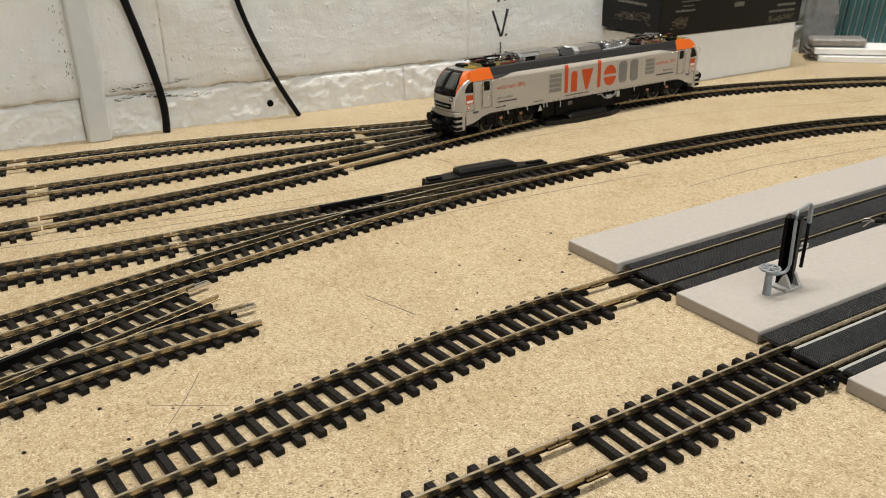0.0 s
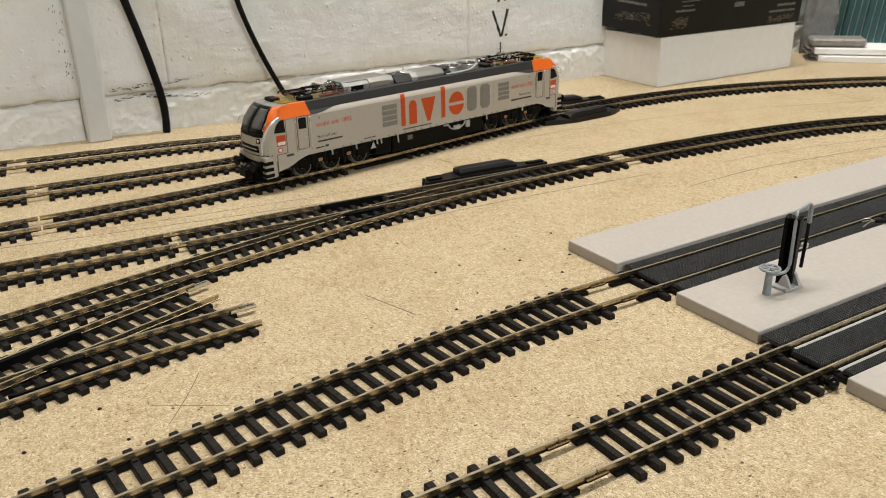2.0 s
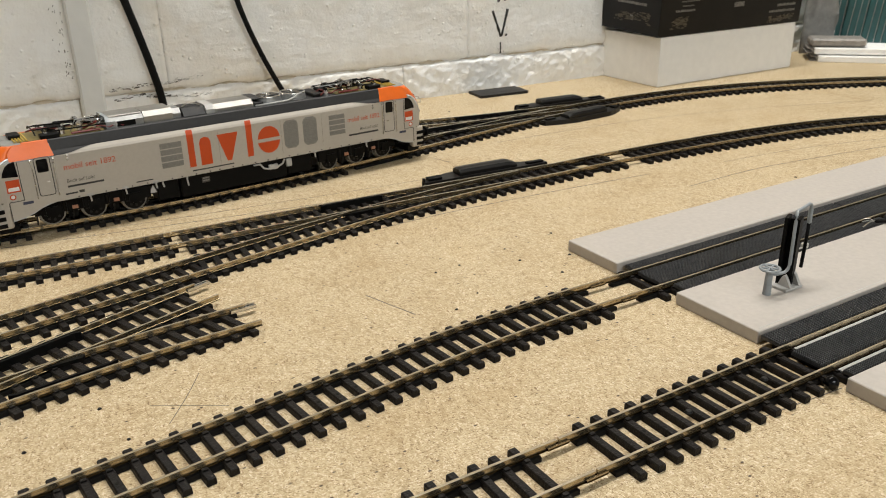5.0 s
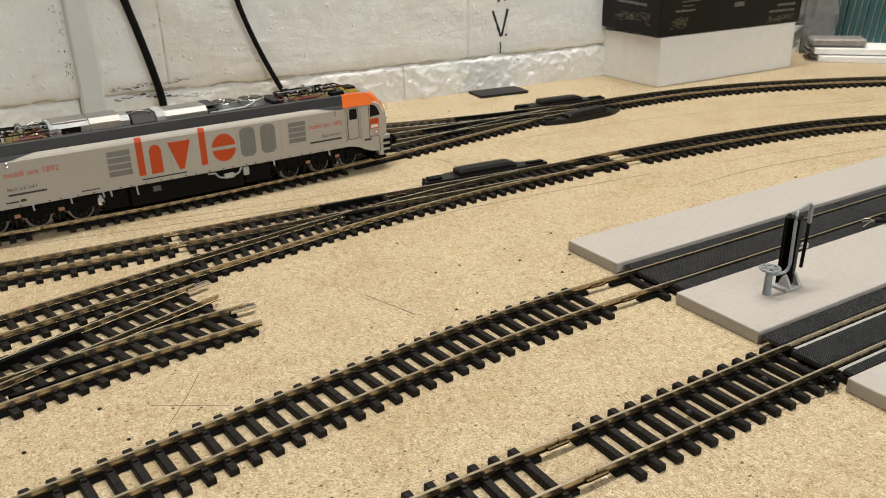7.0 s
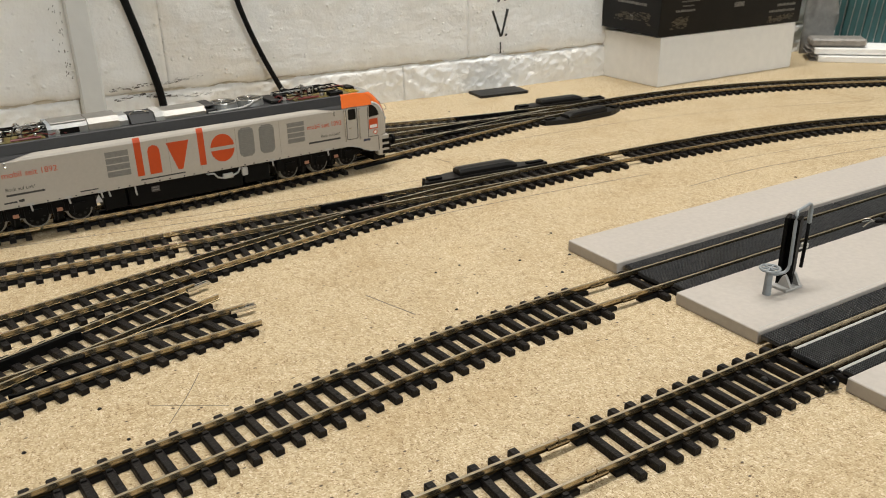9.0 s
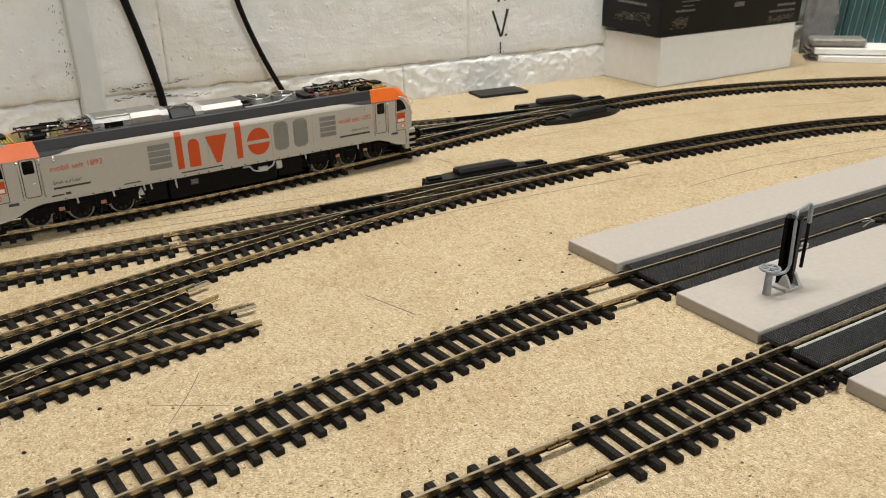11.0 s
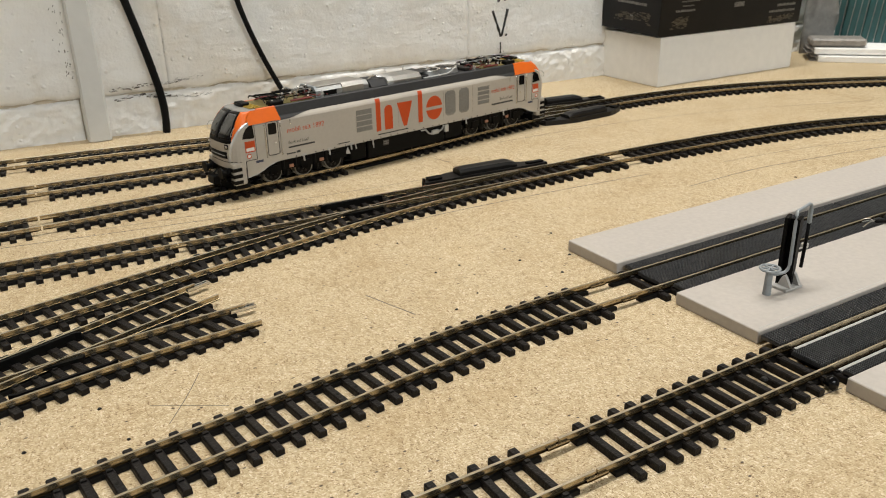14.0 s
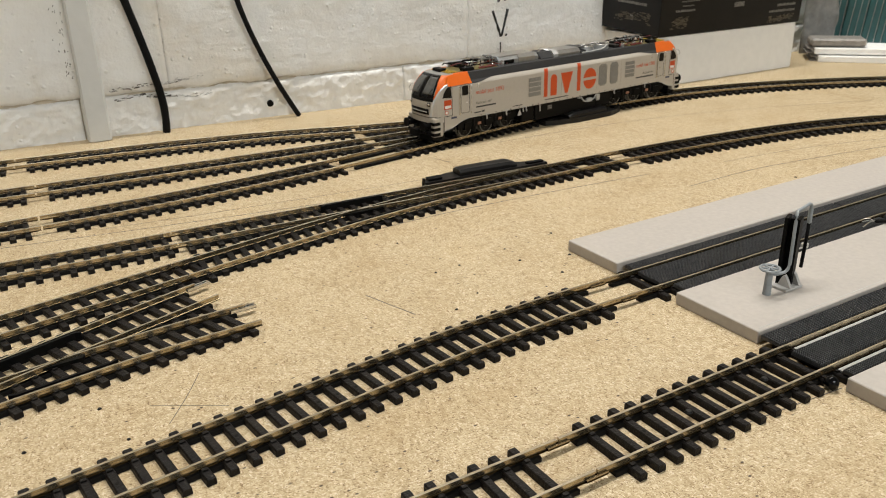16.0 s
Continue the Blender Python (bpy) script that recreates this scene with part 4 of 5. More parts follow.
def cab_point(e, phi, z, out=0.0):
    """A point of the rounded cab front: phi from -90 (right) to 90 degrees (left)."""
    s, c = math.sin(radians(phi)), math.cos(radians(phi))
    w, d = half_width(z), max(6.0, cab_x(z) - 115.5)
    sy, cx = math.copysign(abs(s) ** 0.66, s), max(0.0, c) ** 0.66
    return Vector((e * (cab_x(z) - d + d * cx + out * max(c, 0.15)) * MM, (w * sy + out * s) * MM, z * MM))


def band_edge(z):
    """Where the orange gives way to the silver band, in degrees round the cab."""
    return float(np.interp(z, (17, 23, 30, 35.3, 37.5, 38.8, 39.4), (33, 39.5, 50, 61, 70, 81, 90)))


def strip_mesh(rows, flip=False):
    bm = bmesh.new()
    vs = [[bm.verts.new(p) for p in r] for r in rows]
    for a, b in zip(vs, vs[1:]):
        for i in range(len(a) - 1):
            q = (a[i], a[i + 1], b[i + 1], b[i])
            bm.faces.new(q[::-1] if flip else q)
    return bm


def patch(name, e, material, parent, spans, z0, z1, out=0.12, n=10, label="", steps=8):
    """A skin piece on the cab front: spans(z) gives its edges in degrees."""
    rows = []
    for j in range(n + 1):
        z = z0 + (z1 - z0) * j / n
        a, b = spans(z)
        rows.append([cab_point(e, a + (b - a) * i / steps, z, out) for i in range(steps + 1)])
    bm = strip_mesh(rows, e < 0)
    bmesh.ops.recalc_face_normals(bm, faces=bm.faces)
    bmesh.ops.solidify(bm, geom=bm.faces[:], thickness=0.1 * MM)
    return part(name, bm, material, parent, label, smooth=True)


def side_plate(name, outline, parent, material, y=16.3, thick=0.16, side=1, label=""):
    """A flat piece on the loco's side from an outline of (x, z)."""
    m = Matrix(((1, 0, 0, 0), (0, 0, 1, 0), (0, 1, 0, 0), (0, 0, 0, 1)))
    bm = prism(bmesh.new(), outline, min(y, y + thick) * side if side > 0 else -(y + thick), (y + thick) * side if side > 0 else -y, m)
    return part(name, bm, material, parent, label)


def rounded(x0, x1, z0, z1, r, n=4):
    out = []
    for cx, cz, a0 in ((x1 - r, z1 - r, 0), (x0 + r, z1 - r, 90), (x0 + r, z0 + r, 180), (x1 - r, z0 + r, 270)):
        for k in range(n + 1):
            a = radians(a0 + 90 * k / n)
            out.append((cx + r * math.cos(a), cz + r * math.sin(a)))
    return out


def lettering(text, parent, x, z, size, material, name="lettering", y=16.36, width=None):
    data = bpy.data.curves.new(name, "FONT")
    data.body, data.size, data.extrude = text, size * MM, 0.03 * MM
    tmp = bpy.data.objects.new(name + "_outline", data)
    mesh = bpy.data.meshes.new_from_object(tmp)
    bpy.data.objects.remove(tmp)
    mesh.materials.clear()
    mesh.materials.append(material)
    ob = new(name, mesh)
    ob.parent = parent
    k = 1.0
    if width:
        xs = [v.co.x for v in mesh.vertices]
        k = width * MM / (max(xs) - min(xs))
    for v in mesh.vertices:
        v.co.x *= k
    ob.matrix_local = Matrix(((-1, 0, 0, x * MM), (0, 0, 1, y * MM), (0, 1, 0, z * MM), (0, 0, 0, 1)))
    return ob


def wheelset(parent, x):
    w = part("wheelset", rod(bmesh.new(), (0, -10, 0), (0, 10, 0), 1.2, 10), DULL, parent)
    w.matrix_local = pose(x * MM, 0, 6.2 * MM)
    for s in (-1, 1):
        bm = rod(bmesh.new(), (0, s * 7.4, 0), (0, s * 10.0, 0), 6.2, 28)
        rod(bm, (0, s * 6.7, 0), (0, s * 7.5, 0), 6.9, 28)
        rod(bm, (0, s * 9.9, 0), (0, s * 10.3, 0), 2.1, 14)
        part("wheel", bm, WHEEL, w, "bright steel wheel with dark disc")
        rim = bmesh.new()
        rod(rim, (0, s * 10.0, 0), (0, s * 10.12, 0), 5.55, 28)
        part("wheel_disc", rim, BLACK, w, "dark wheel disc")
        holes = bmesh.new()
        for k in range(8):
            a = 2 * math.pi * k / 8
            rod(holes, (3.6 * math.cos(a), s * 10.05, 3.6 * math.sin(a)), (3.6 * math.cos(a), s * 10.22, 3.6 * math.sin(a)), 0.75, 8)
        part("disc_holes", holes, MOTOR, w)
    return w


def bogie(parent, e):
    b = thing("bogie", "", "")
    b.parent = parent
    frame_bm = bmesh.new()
    for s in (-1, 1):
        y0, y1 = (10.8, 12.6) if s > 0 else (-12.6, -10.8)
        box(frame_bm, -29, 29, y0, y1, 6.6, 12.6)
        for x in (-20.5, 0, 20.5):
            box(frame_bm, x - 3.0, x + 3.0, y0, y1 + (0.8 if s > 0 else 0), 5.4, 10.4)
            rod(frame_bm, (x, s * 10.4, 6.2), (x, s * 13.4, 6.2), 1.5, 12)
        for x in (-14.5, -6.5, 6.5, 14.5):
            rod(frame_bm, (x, s * 12.3, 7.0), (x, s * 12.3, 12.5), 1.25, 8)
    box(frame_bm, -28, 28, -10.8, 10.8, 8.0, 12.6)
    box(frame_bm, -12.5, -8, -9, 9, 2.0, 8.2)
    box(frame_bm, 8, 12.5, -9, 9, 2.0, 8.2)
    part("bogie_frame", frame_bm, BLACK, b)
    fit = bmesh.new()
    for x in (-11, 9.5):
        box(fit, x - 1.4, x + 1.4, 13.1, 13.6, 7.6, 9.4)
    part("bogie_plate", fit, ORANGE_LABEL, b, "small salmon-coloured plates")
    sand = bmesh.new()
    for x in (-27.5, -10.2, 10.2, 27.5):
        rod(sand, (x, 11.5, 9.5), (x + 0.8, 10.0, 1.2), 0.45, 6)
    part("sand_pipe", sand, MOTOR, b)
    return b, [wheelset(b, x) for x in (-20.5, 0, 20.5)]


ORANGE_LABEL = plain("salmon_plate_paint", (0.36, 0.17, 0.10), 0.5, vary=0.1)


def pantograph(loco, e):
    """A folded current collector with its insulators, arms and bow."""
    base = [(62, 9), (62, -9), (96, 9), (96, -9)]
    for x, y in base:
        ins = bmesh.new()
        for k in range(4):
            rod(ins, (e * x, y, 45.0 + k * 0.9), (e * x, y, 45.6 + k * 0.9), 1.3 if k % 2 == 0 else 0.9, 10)
        part("pantograph_insulator", ins, CASTLIGHT, loco, "pale ribbed insulator")
    arm = bmesh.new()
    for y in (9, -9):
        rod(arm, (e * 62, y, 48.4), (e * 96, y, 48.4), 0.33, 6)
    for x in (62, 74, 86, 96):
        rod(arm, (e * x, -9, 48.4), (e * x, 9, 48.4), 0.33, 6)
    part("pantograph_frame", arm, BLACK, loco, "black pantograph base frame")
    arm = bmesh.new()
    for y in (6.2, -6.2):
        rod(arm, (e * 64, y * 0.3, 49.0), (e * 99, y * 0.8, 49.4), 0.45, 6)
        rod(arm, (e * 66, y, 49.0), (e * 90, y * 0.2, 50.6), 0.4, 6)
    rod(arm, (e * 68, -3, 49.6), (e * 68, 3, 49.6), 1.3, 8)
    part("pantograph_arm", arm, BLACK, loco, "black folded pantograph arms")
    bow = bmesh.new()
    for x in (97, 101):
        pts = [(e * x, -10.0, 47.6), (e * x, -8.4, 48.9), (e * x, -5, 49.3), (e * x, 5, 49.3), (e * x, 8.4, 48.9), (e * x, 10.0, 47.6)]
        for a, b in zip(pts, pts[1:]):
            rod(bow, a, b, 0.4, 6)
    for y in (-5, 5):
        rod(bow, (e * 97, y, 49.3), (e * 101, y, 49.3), 0.35, 6)
    part("pantograph_bow", bow, BLACK, loco, "thin bent collector bow")
    for x, y, z, r in ((79, -4.5, 51.5, 1.5), (79, 6.5, 51.0, 1.5), (88, 5.5, 49.0, 2.0)):
        gear = rod(bmesh.new(), (e * x, y, 45.4), (e * x, y, z), r, 10, r * 0.75)
        rod(gear, (e * x, y, z - 1.6), (e * x, y, z - 0.8), r * 1.25, 10)
        part("arrester", gear, STEEL, loco, "bright silver surge arrester")
    red = bmesh.new()
    rod(red, (e * 76.5, 1.0, 45.8), (e * 70.5, 6.5, 49.6), 0.6, 8)
    rod(red, (e * 72, -7, 46.5), (e * 92, -7.5, 46.6), 0.6, 8)
    rod(red, (e * 84, 9.5, 46.0), (e * 70, 10.5, 46.3), 0.6, 8)
    part("red_conductor", red, REDCABLE, loco, "dark red conductors and insulators")
    bus = bmesh.new()
    for a, b in (((60, 3, 49.8), (79, 6.5, 51.2)), ((79, 6.5, 51.2), (79, -4.5, 51.4)), ((72, 8.5, 47), (66, 4, 50.5)), ((83, 3, 46), (81, 8, 52.2)), ((81, 8, 52.2), (74, 8.5, 52.5)), ((74, 8.5, 52.5), (73, 8, 49.5))):
        rod(bus, (e * a[0], a[1], a[2]), (e * b[0], b[1], b[2]), 0.32, 6)
    part("roof_line", bus, DULL, loco, "thin bent roof conductors")
    knob = bmesh.new()
    for x, y, z in ((70, 8.6, 50.6), (75, 2.5, 51.4), (66, -2.5, 50.8), (83, 8.2, 50.2), (87, 5.4, 50.0), (72.5, 10.4, 47.6)):
        bmesh.ops.create_icosphere(knob, subdivisions=1, radius=0.95 * MM, matrix=Matrix.Translation((e * x * MM, y * MM, z * MM)))
    part("bright_fitting", knob, STEEL, loco, "bright silver pantograph fittings", smooth=True)
    for pts in ([(58, 9.5, 46), (61, 8.5, 47.6), (65, 9.8, 46.4), (70, 8.6, 47.8), (76, 9.6, 46.4)], [(88, 2, 47.5), (94, 3.5, 49.3), (100, 4.0, 49.8), (104, 3.0, 48.6)], [(57, 2, 46), (60, 5, 48.8), (64, 7, 46.6)]):
        part("red_cable", tube([(e * q[0], q[1], q[2]) for q in pts], 0.42, 6), REDCABLE, loco, "dark red bent cable", smooth=True)
    part("wire_hoop", tube([(e * 78, 7, 50.0), (e * 76, 7.4, 52.4), (e * 72, 6.8, 53.2), (e * 69.5, 6.0, 52.0), (e * 71, 5.0, 50.8)], 0.24, 6), STEEL, loco, "bent silver wire hoop", smooth=True)
    for a, b, y0, y1, z in ((84, 93, -12, -3, 47.8), (90, 99, 7.0, 12.2, 47.8), (106.5, 112.0, -7, 2, 47.5), (60, 66, -4, 4, 48.6)):
        part("roof_casing", boxes((min(e * a, e * b), max(e * a, e * b), y0, y1, 45.2, z), bevel=0.4), BLACK, loco, "black roof casing")


SKIRT = [(97.4, 14.3), (101, 13.7), (105.4, 12.4), (109.5, 10.4), (113.5, 9.0), (119.6, 8.0)]
BEVEL = ((16.3, 37.2), (15.7, 38.4), (14.3, 40.0))


def build_loco():
    loco = thing("locomotive", "beige and orange model electric locomotive with grey roof", "model locomotive")
    arc = [-90, -84, -77, -69, -60, -48, -34, -18, 0, 18, 34, 48, 60, 69, 77, 84, 90]
    zs = [14.0, 15.2, 18, 21, 24, 27, 30, 32.5, 35, 37.2]
    rows = []
    for z in zs:
        ring = [cab_point(1, a, z) for a in arc] + [cab_point(-1, a, z) for a in arc[::-1]]
        rows.append(ring + ring[:1])
    bm = strip_mesh(rows)
    bmesh.ops.remove_doubles(bm, verts=bm.verts[:], dist=1e-7)
    bmesh.ops.contextual_create(bm, geom=[e for e in bm.edges if e.is_boundary and all(v.co.z < 0.0141 for v in e.verts)])
    bmesh.ops.recalc_face_normals(bm, faces=bm.faces)
    part("body", bm, BEIGE, loco)
    # light bevel above the side walls, then the grey roof
    for s in (-1, 1):
        part("side_bevel", strip_mesh([[Vector((x * MM, s * y * MM, z * MM)) for x in (-96, -60, 0, 60, 96)] for y, z in BEVEL], s > 0), BEIGE, loco)
        prof = [(14.3, 40.0), (14.25, 40.5), (12.9, 45.0), (12.2, 45.5)]
        part("roof_side", strip_mesh([[Vector((x * MM, s * (y + 0.02) * MM, z * MM)) for x in (-97, -50, 0, 50, 97)] for y, z in prof], s > 0), ROOFGREY, loco)
        for e in (-1, 1):
            rows = []
            xs = [74, 77, 80, 83, 86, 89, 92, 97.2]
            low = [40.0, 39.8, 39.4, 38.8, 38.2, 37.8, 37.6, 37.6]
            for k in range(5):
                line = []
                for x, zl in zip(xs, low):
                    z = zl + (40.3 - zl) * k / 4
                    y = float(np.interp(z, [q[1] for q in BEVEL], [q[0] for q in BEVEL]))
                    line.append(Vector((e * x * MM, s * (y + 0.2) * MM, (z + 0.05) * MM)))
                rows.append(line)
            bm = strip_mesh(rows)
            bmesh.ops.recalc_face_normals(bm, faces=bm.faces)
            part("roof_apron", bm, ROOFGREY, loco)
    part("roof_deck", boxes((-97, 97, -12.6, 12.6, 43.0, 45.2)), ROOFGREY, loco)
    for e in (-1, 1):
        a, b = sorted((e * 68, e * 108.5))
        part("roof_walkway", boxes((a, b, -10.5, 10.5, 45.1, 45.6)), OLIVE, loco, "olive yellow roof deck under the pantograph")
        # cab roof
        top = []
        for z in (37.2, 39, 41, 43, 44.4, 45.0):
            ring = [Vector((e * 96 * MM, -half_width(min(z, 45)) * MM, z * MM))] + [cab_point(e, q, z) for q in arc] + [Vector((e * 96 * MM, half_width(min(z, 45)) * MM, z * MM))]
            top.append(ring)
        mid = [Vector((v.x * 0.985 + 0.015 * e * 96 * MM, v.y * 0.86, 45.3 * MM)) for v in top[-1]]
        mid2 = [Vector((v.x * 0.96 + 0.04 * e * 96 * MM, v.y * 0.02, 45.4 * MM)) for v in top[-1]]
        bm = strip_mesh(top + [mid, mid2])
        bmesh.ops.recalc_face_normals(bm, faces=bm.faces)
        part("cab_roof", bm, CABTOP, loco, "silver-grey cab roof", smooth=False)
        for k in range(5):
            x0, x1 = sorted((e * (104.6 + 1.4 * k), e * (105.2 + 1.4 * k)))
            part("tread_rib", boxes((x0, x1, -9.5, 10.4, 45.5, 46.1)), YELLOW, loco, "yellow tread rib")
        for s in (-1, 1):
            # orange panel over the door, with its raised ledge
            rows = []
            for k in range(6):
                z = 37.9 + (45.1 - 37.9) * k / 5
                y = half_width(z) + 0.26
                xe = cab_x(z) - max(6.0, cab_x(z) - 115.5) + 0.2
                rows.append([Vector((e * (96.6 - (45.1 - z) * 0.2 + (xe - 96.6 + (45.1 - z) * 0.2) * i / 6) * MM, s * y * MM, z * MM)) for i in range(7)])
            bm = strip_mesh(rows)
            bmesh.ops.recalc_face_normals(bm, faces=bm.faces)
            bmesh.ops.solidify(bm, geom=bm.faces[:], thickness=0.12 * MM)
            part("orange_panel", bm, ORANGE, loco, "bright orange cab roof panel")
            a, b = sorted((e * 96.2, e * 108.5))
            ya, yb = sorted((s * 11.2, s * 12.9))
            part("orange_ledge", boxes((a, b, ya, yb, 44.2, 45.6), bevel=0.4), ORANGE, loco)
        # front: windscreen, orange sweep, silver edge, lower band
        patch("windscreen", e, GLASS, loco, lambda z: (-45, 45), 30.5, 44.95, 0.10, 12, "dark tinted windscreen", 12)
        for q0, q1 in ((-36, -2.5), (2.5, 36)):
            patch("windscreen_pane", e, SCREEN, loco, lambda z, q0=q0, q1=q1: (q0, q1), 33.2, 43.6, 0.16, 8, "grey see-through windscreen pane")
        patch("windscreen_sill", e, BLACK, loco, lambda z: (-45, 45), 28.6, 30.8, 0.14, 3)
        for s in (-1, 1):
            patch("orange_sweep", e, ORANGE, loco, lambda z, s=s: (s * (45.2 if z > 28.5 else 41 + (z - 26) * 1.6), s * (90.0 if z > 39.2 else max(45.8, band_edge(z) - 3.0))), 26.5, 45.0, 0.11, 18, "orange stripe round the windscreen")
            patch("silver_edge", e, STRIPE, loco, lambda z, s=s: (s * (band_edge(z) - 4.0), s * min(90.0, band_edge(z) + 4.5)), 17.8, 39.4, 0.16, 20, "silver band beside the windscreen")
            lamp = bmesh.new()
            c0 = cab_point(e, s * 30, 26.6, 0.15)
            bmesh.ops.create_icosphere(lamp, subdivisions=2, radius=1.25 * MM, matrix=Matrix.Translation(c0) @ Matrix.Diagonal((0.5, 1, 0.8, 1)))
            part("headlight", lamp, STEEL, loco, "small clear headlight", smooth=True)
            patch("lamp_surround", e, BLACK, loco, lambda z, s=s: (s * 24, s * 36), 25.2, 28.0, 0.10, 3)
        patch("nose_grille", e, BLACK, loco, lambda z: (-29, 29), 19.6, 23.6, 0.12, 3, "dark nose grille", 8)
        patch("grille_bar", e, STRIPE, loco, lambda z: (-22, 22), 21.2, 21.7, 0.2, 1, "silver bar across the nose grille", 8)
        patch("nose_slot", e, SEAM, loco, lambda z: (-70, 70), 17.6, 18.1, 0.10, 1)
        wip = bmesh.new()
        for q in (-22, 18):
            p0, p1 = cab_point(e, q, 30.5, 0.5), cab_point(e, q + 16, 38, 0.45)
            rod(wip, p0 / MM, p1 / MM, 0.22, 5)
        part("wiper", wip, BLACK, loco)
        # windscreen frame pillar, mirrors
        patch("screen_pillar", e, BLACK, loco, lambda z: (-1.6, 1.6), 30.5, 44.9, 0.22, 8, "", 2)
        mir = bmesh.new()
        for s in (-1, 1):
            hoop = [cab_point(e, s * 46, 33, 0.0), cab_point(e, s * 45, 33.0, 2.2), cab_point(e, s * 45, 34.5, 2.9), cab_point(e, s * 46, 36.6, 2.6), cab_point(e, s * 47, 37.2, 1.4), cab_point(e, s * 47, 37.0, 0.0)]
            for u, w in zip(hoop, hoop[1:]):
                rod(mir, u / MM, w / MM, 0.17, 5)
        part("mirror_arm", mir, DULL, loco)
        # buffer beam, buffers, coupling, steps, snow plough
        a, b = sorted((e * 108, e * 126.5))
        part("buffer_beam", boxes((a, b, -14.5, 14.5, 8.5, 14.3), bevel=0.5), BLACK, loco)
        for s in (-1, 1):
            bf = bmesh.new()
            rod(bf, (e * 122, s * 10, 12.0), (e * 129.5, s * 10, 12.0), 2.3, 14)
            rod(bf, (e * 129, s * 10, 12.0), (e * 132.5, s * 10, 12.0), 1.6, 12)
            rod(bf, (e * 132.3, s * 10, 12.0), (e * 133.4, s * 10, 12.0), 3.2, 16)
            part("buffer", bf, BLACK, loco, "black round buffer")
            a, b = sorted((e * 119.4, e * 127.6))
            ya, yb = sorted((s * 10.8, s * 15.5))
            st = part("step_panel", boxes((a, b, ya, yb, 4.4, 17.5), bevel=0.7), BEIGE, loco)
            tr = bmesh.new()
            for z in (5.3, 8.9, 12.6):
                xa, xb = sorted((e * 122.4, e * 127.9))
                ya, yb = sorted((s * 11.8, s * 15.75))
                box(tr, xa, xb, ya, yb, z, z + 2.1)
            part("step_tread", tr, BLACK, st, "dark step openings")
            side_plate("end_skirt", [(e * x, z) for x, z in SKIRT + [(119.6, 14.3)]], loco, BEIGE, 14.2, 1.85, s)
            # silver tube draws the pale highlight line on the lower skirt edge
            edge = bmesh.new()
            for u, w in zip(SKIRT, SKIRT[1:]):
                rod(edge, (e * u[0], s * 15.9, u[1]), (e * w[0], s * 15.9, w[1]), 0.32, 5)
            part("skirt_highlight", edge, STRIPE, loco, "silver line drawn for the highlight along the lower cab skirt")
        cp = boxes(*[(min(e * 122, e * 132), max(e * 122, e * 132), -2.6, 2.6, 6.0, 8.8), (min(e * 131, e * 135), max(e * 131, e * 135), -4.2, 4.2, 4.6, 9.4)], bevel=0.4)
        part("coupler", cp, BLACK, loco, "black close coupler")
        part("snow_plough", prism(bmesh.new(), [(e * 117, -13), (e * 126, -12), (e * 129, 0), (e * 126, 12), (e * 117, 13)], 1.4, 5.0), BLACK, loco)
        hose = bmesh.new()
        for y in (-6, 6, 7.6):
            rod(hose, (e * 125.5, y, 11.5), (e * 130, y, 8.5), 0.5, 6)
            rod(hose, (e * 130, y, 8.5), (e * 128.6, y, 5.5), 0.5, 6)
        part("brake_hose", hose, BLACK, loco)
        pantograph(loco, e)
    # details on the side that is seen and its twin
    for s in (1, -1):
        for e in (1, -1):
            win = [(113.2, 30.2), (120.4, 30.8), (119.7, 33.2), (118.2, 35.9), (116.4, 37.4), (113.6, 37.9)]
            side_plate("cab_window", [(e * x, z) for x, z in win], loco, GLASS, 15.95, 0.5, s, "dark cab side window")
            d = side_plate("door", rounded(min(e * 98.0, e * 104.8), max(e * 98.0, e * 104.8), 18.6, 37.6, 1.0), loco, BEIGE, 16.28, 0.22, s, "beige cab door")
            edge = bmesh.new()
            m = Matrix(((1, 0, 0, 0), (0, 0, 1, 0), (0, 1, 0, 0), (0, 0, 0, 1)))
            o = rounded(min(e * 97.7, e * 105.1), max(e * 97.7, e * 105.1), 18.3, 37.9, 1.2)
            for p, q in zip(o, o[1:] + o[:1]):
                rod(edge, (p[0], s * 16.34, p[1]), (q[0], s * 16.34, q[1]), 0.2, 4)
            part("door_seal", edge, SEAM, d)
            x0, x1 = sorted((e * 98.9, e * 104.2))
            side_plate("door_window", rounded(x0, x1, 30.4, 37.0, 0.8), d, GLASS, 16.48, 0.12, s, "dark door window")
            rails = bmesh.new()
            for x in (96.4, 106.4):
                rod(rails, (e * x, s * 16.9, 17.5), (e * x, s * 16.9, 35.0), 0.28, 6)
                for z in (17.6, 34.8):
                    rod(rails, (e * x, s * 16.2, z), (e * x, s * 16.9, z), 0.28, 6)
            part("hand_rail", rails, STEEL, loco, "thin silver hand rails")
            hd = bmesh.new()
            box(hd, min(e * 99.4, e * 100.8), max(e * 99.4, e * 100.8), min(s * 16.4, s * 16.8), max(s * 16.4, s * 16.8), 25.0, 25.6)
            part("door_handle", hd, STEEL, d)
            knobs = bmesh.new()
            for x, z in ((96.2, 36.4), (106.6, 36.6), (89.6, 36.6), (89.6, 34.9)):
                bmesh.ops.create_icosphere(knobs, subdivisions=1, radius=0.75 * MM, matrix=Matrix.Translation((e * x * MM, s * 16.4 * MM, z * MM)))
            part("marker_lamp", knobs, STEEL, loco)
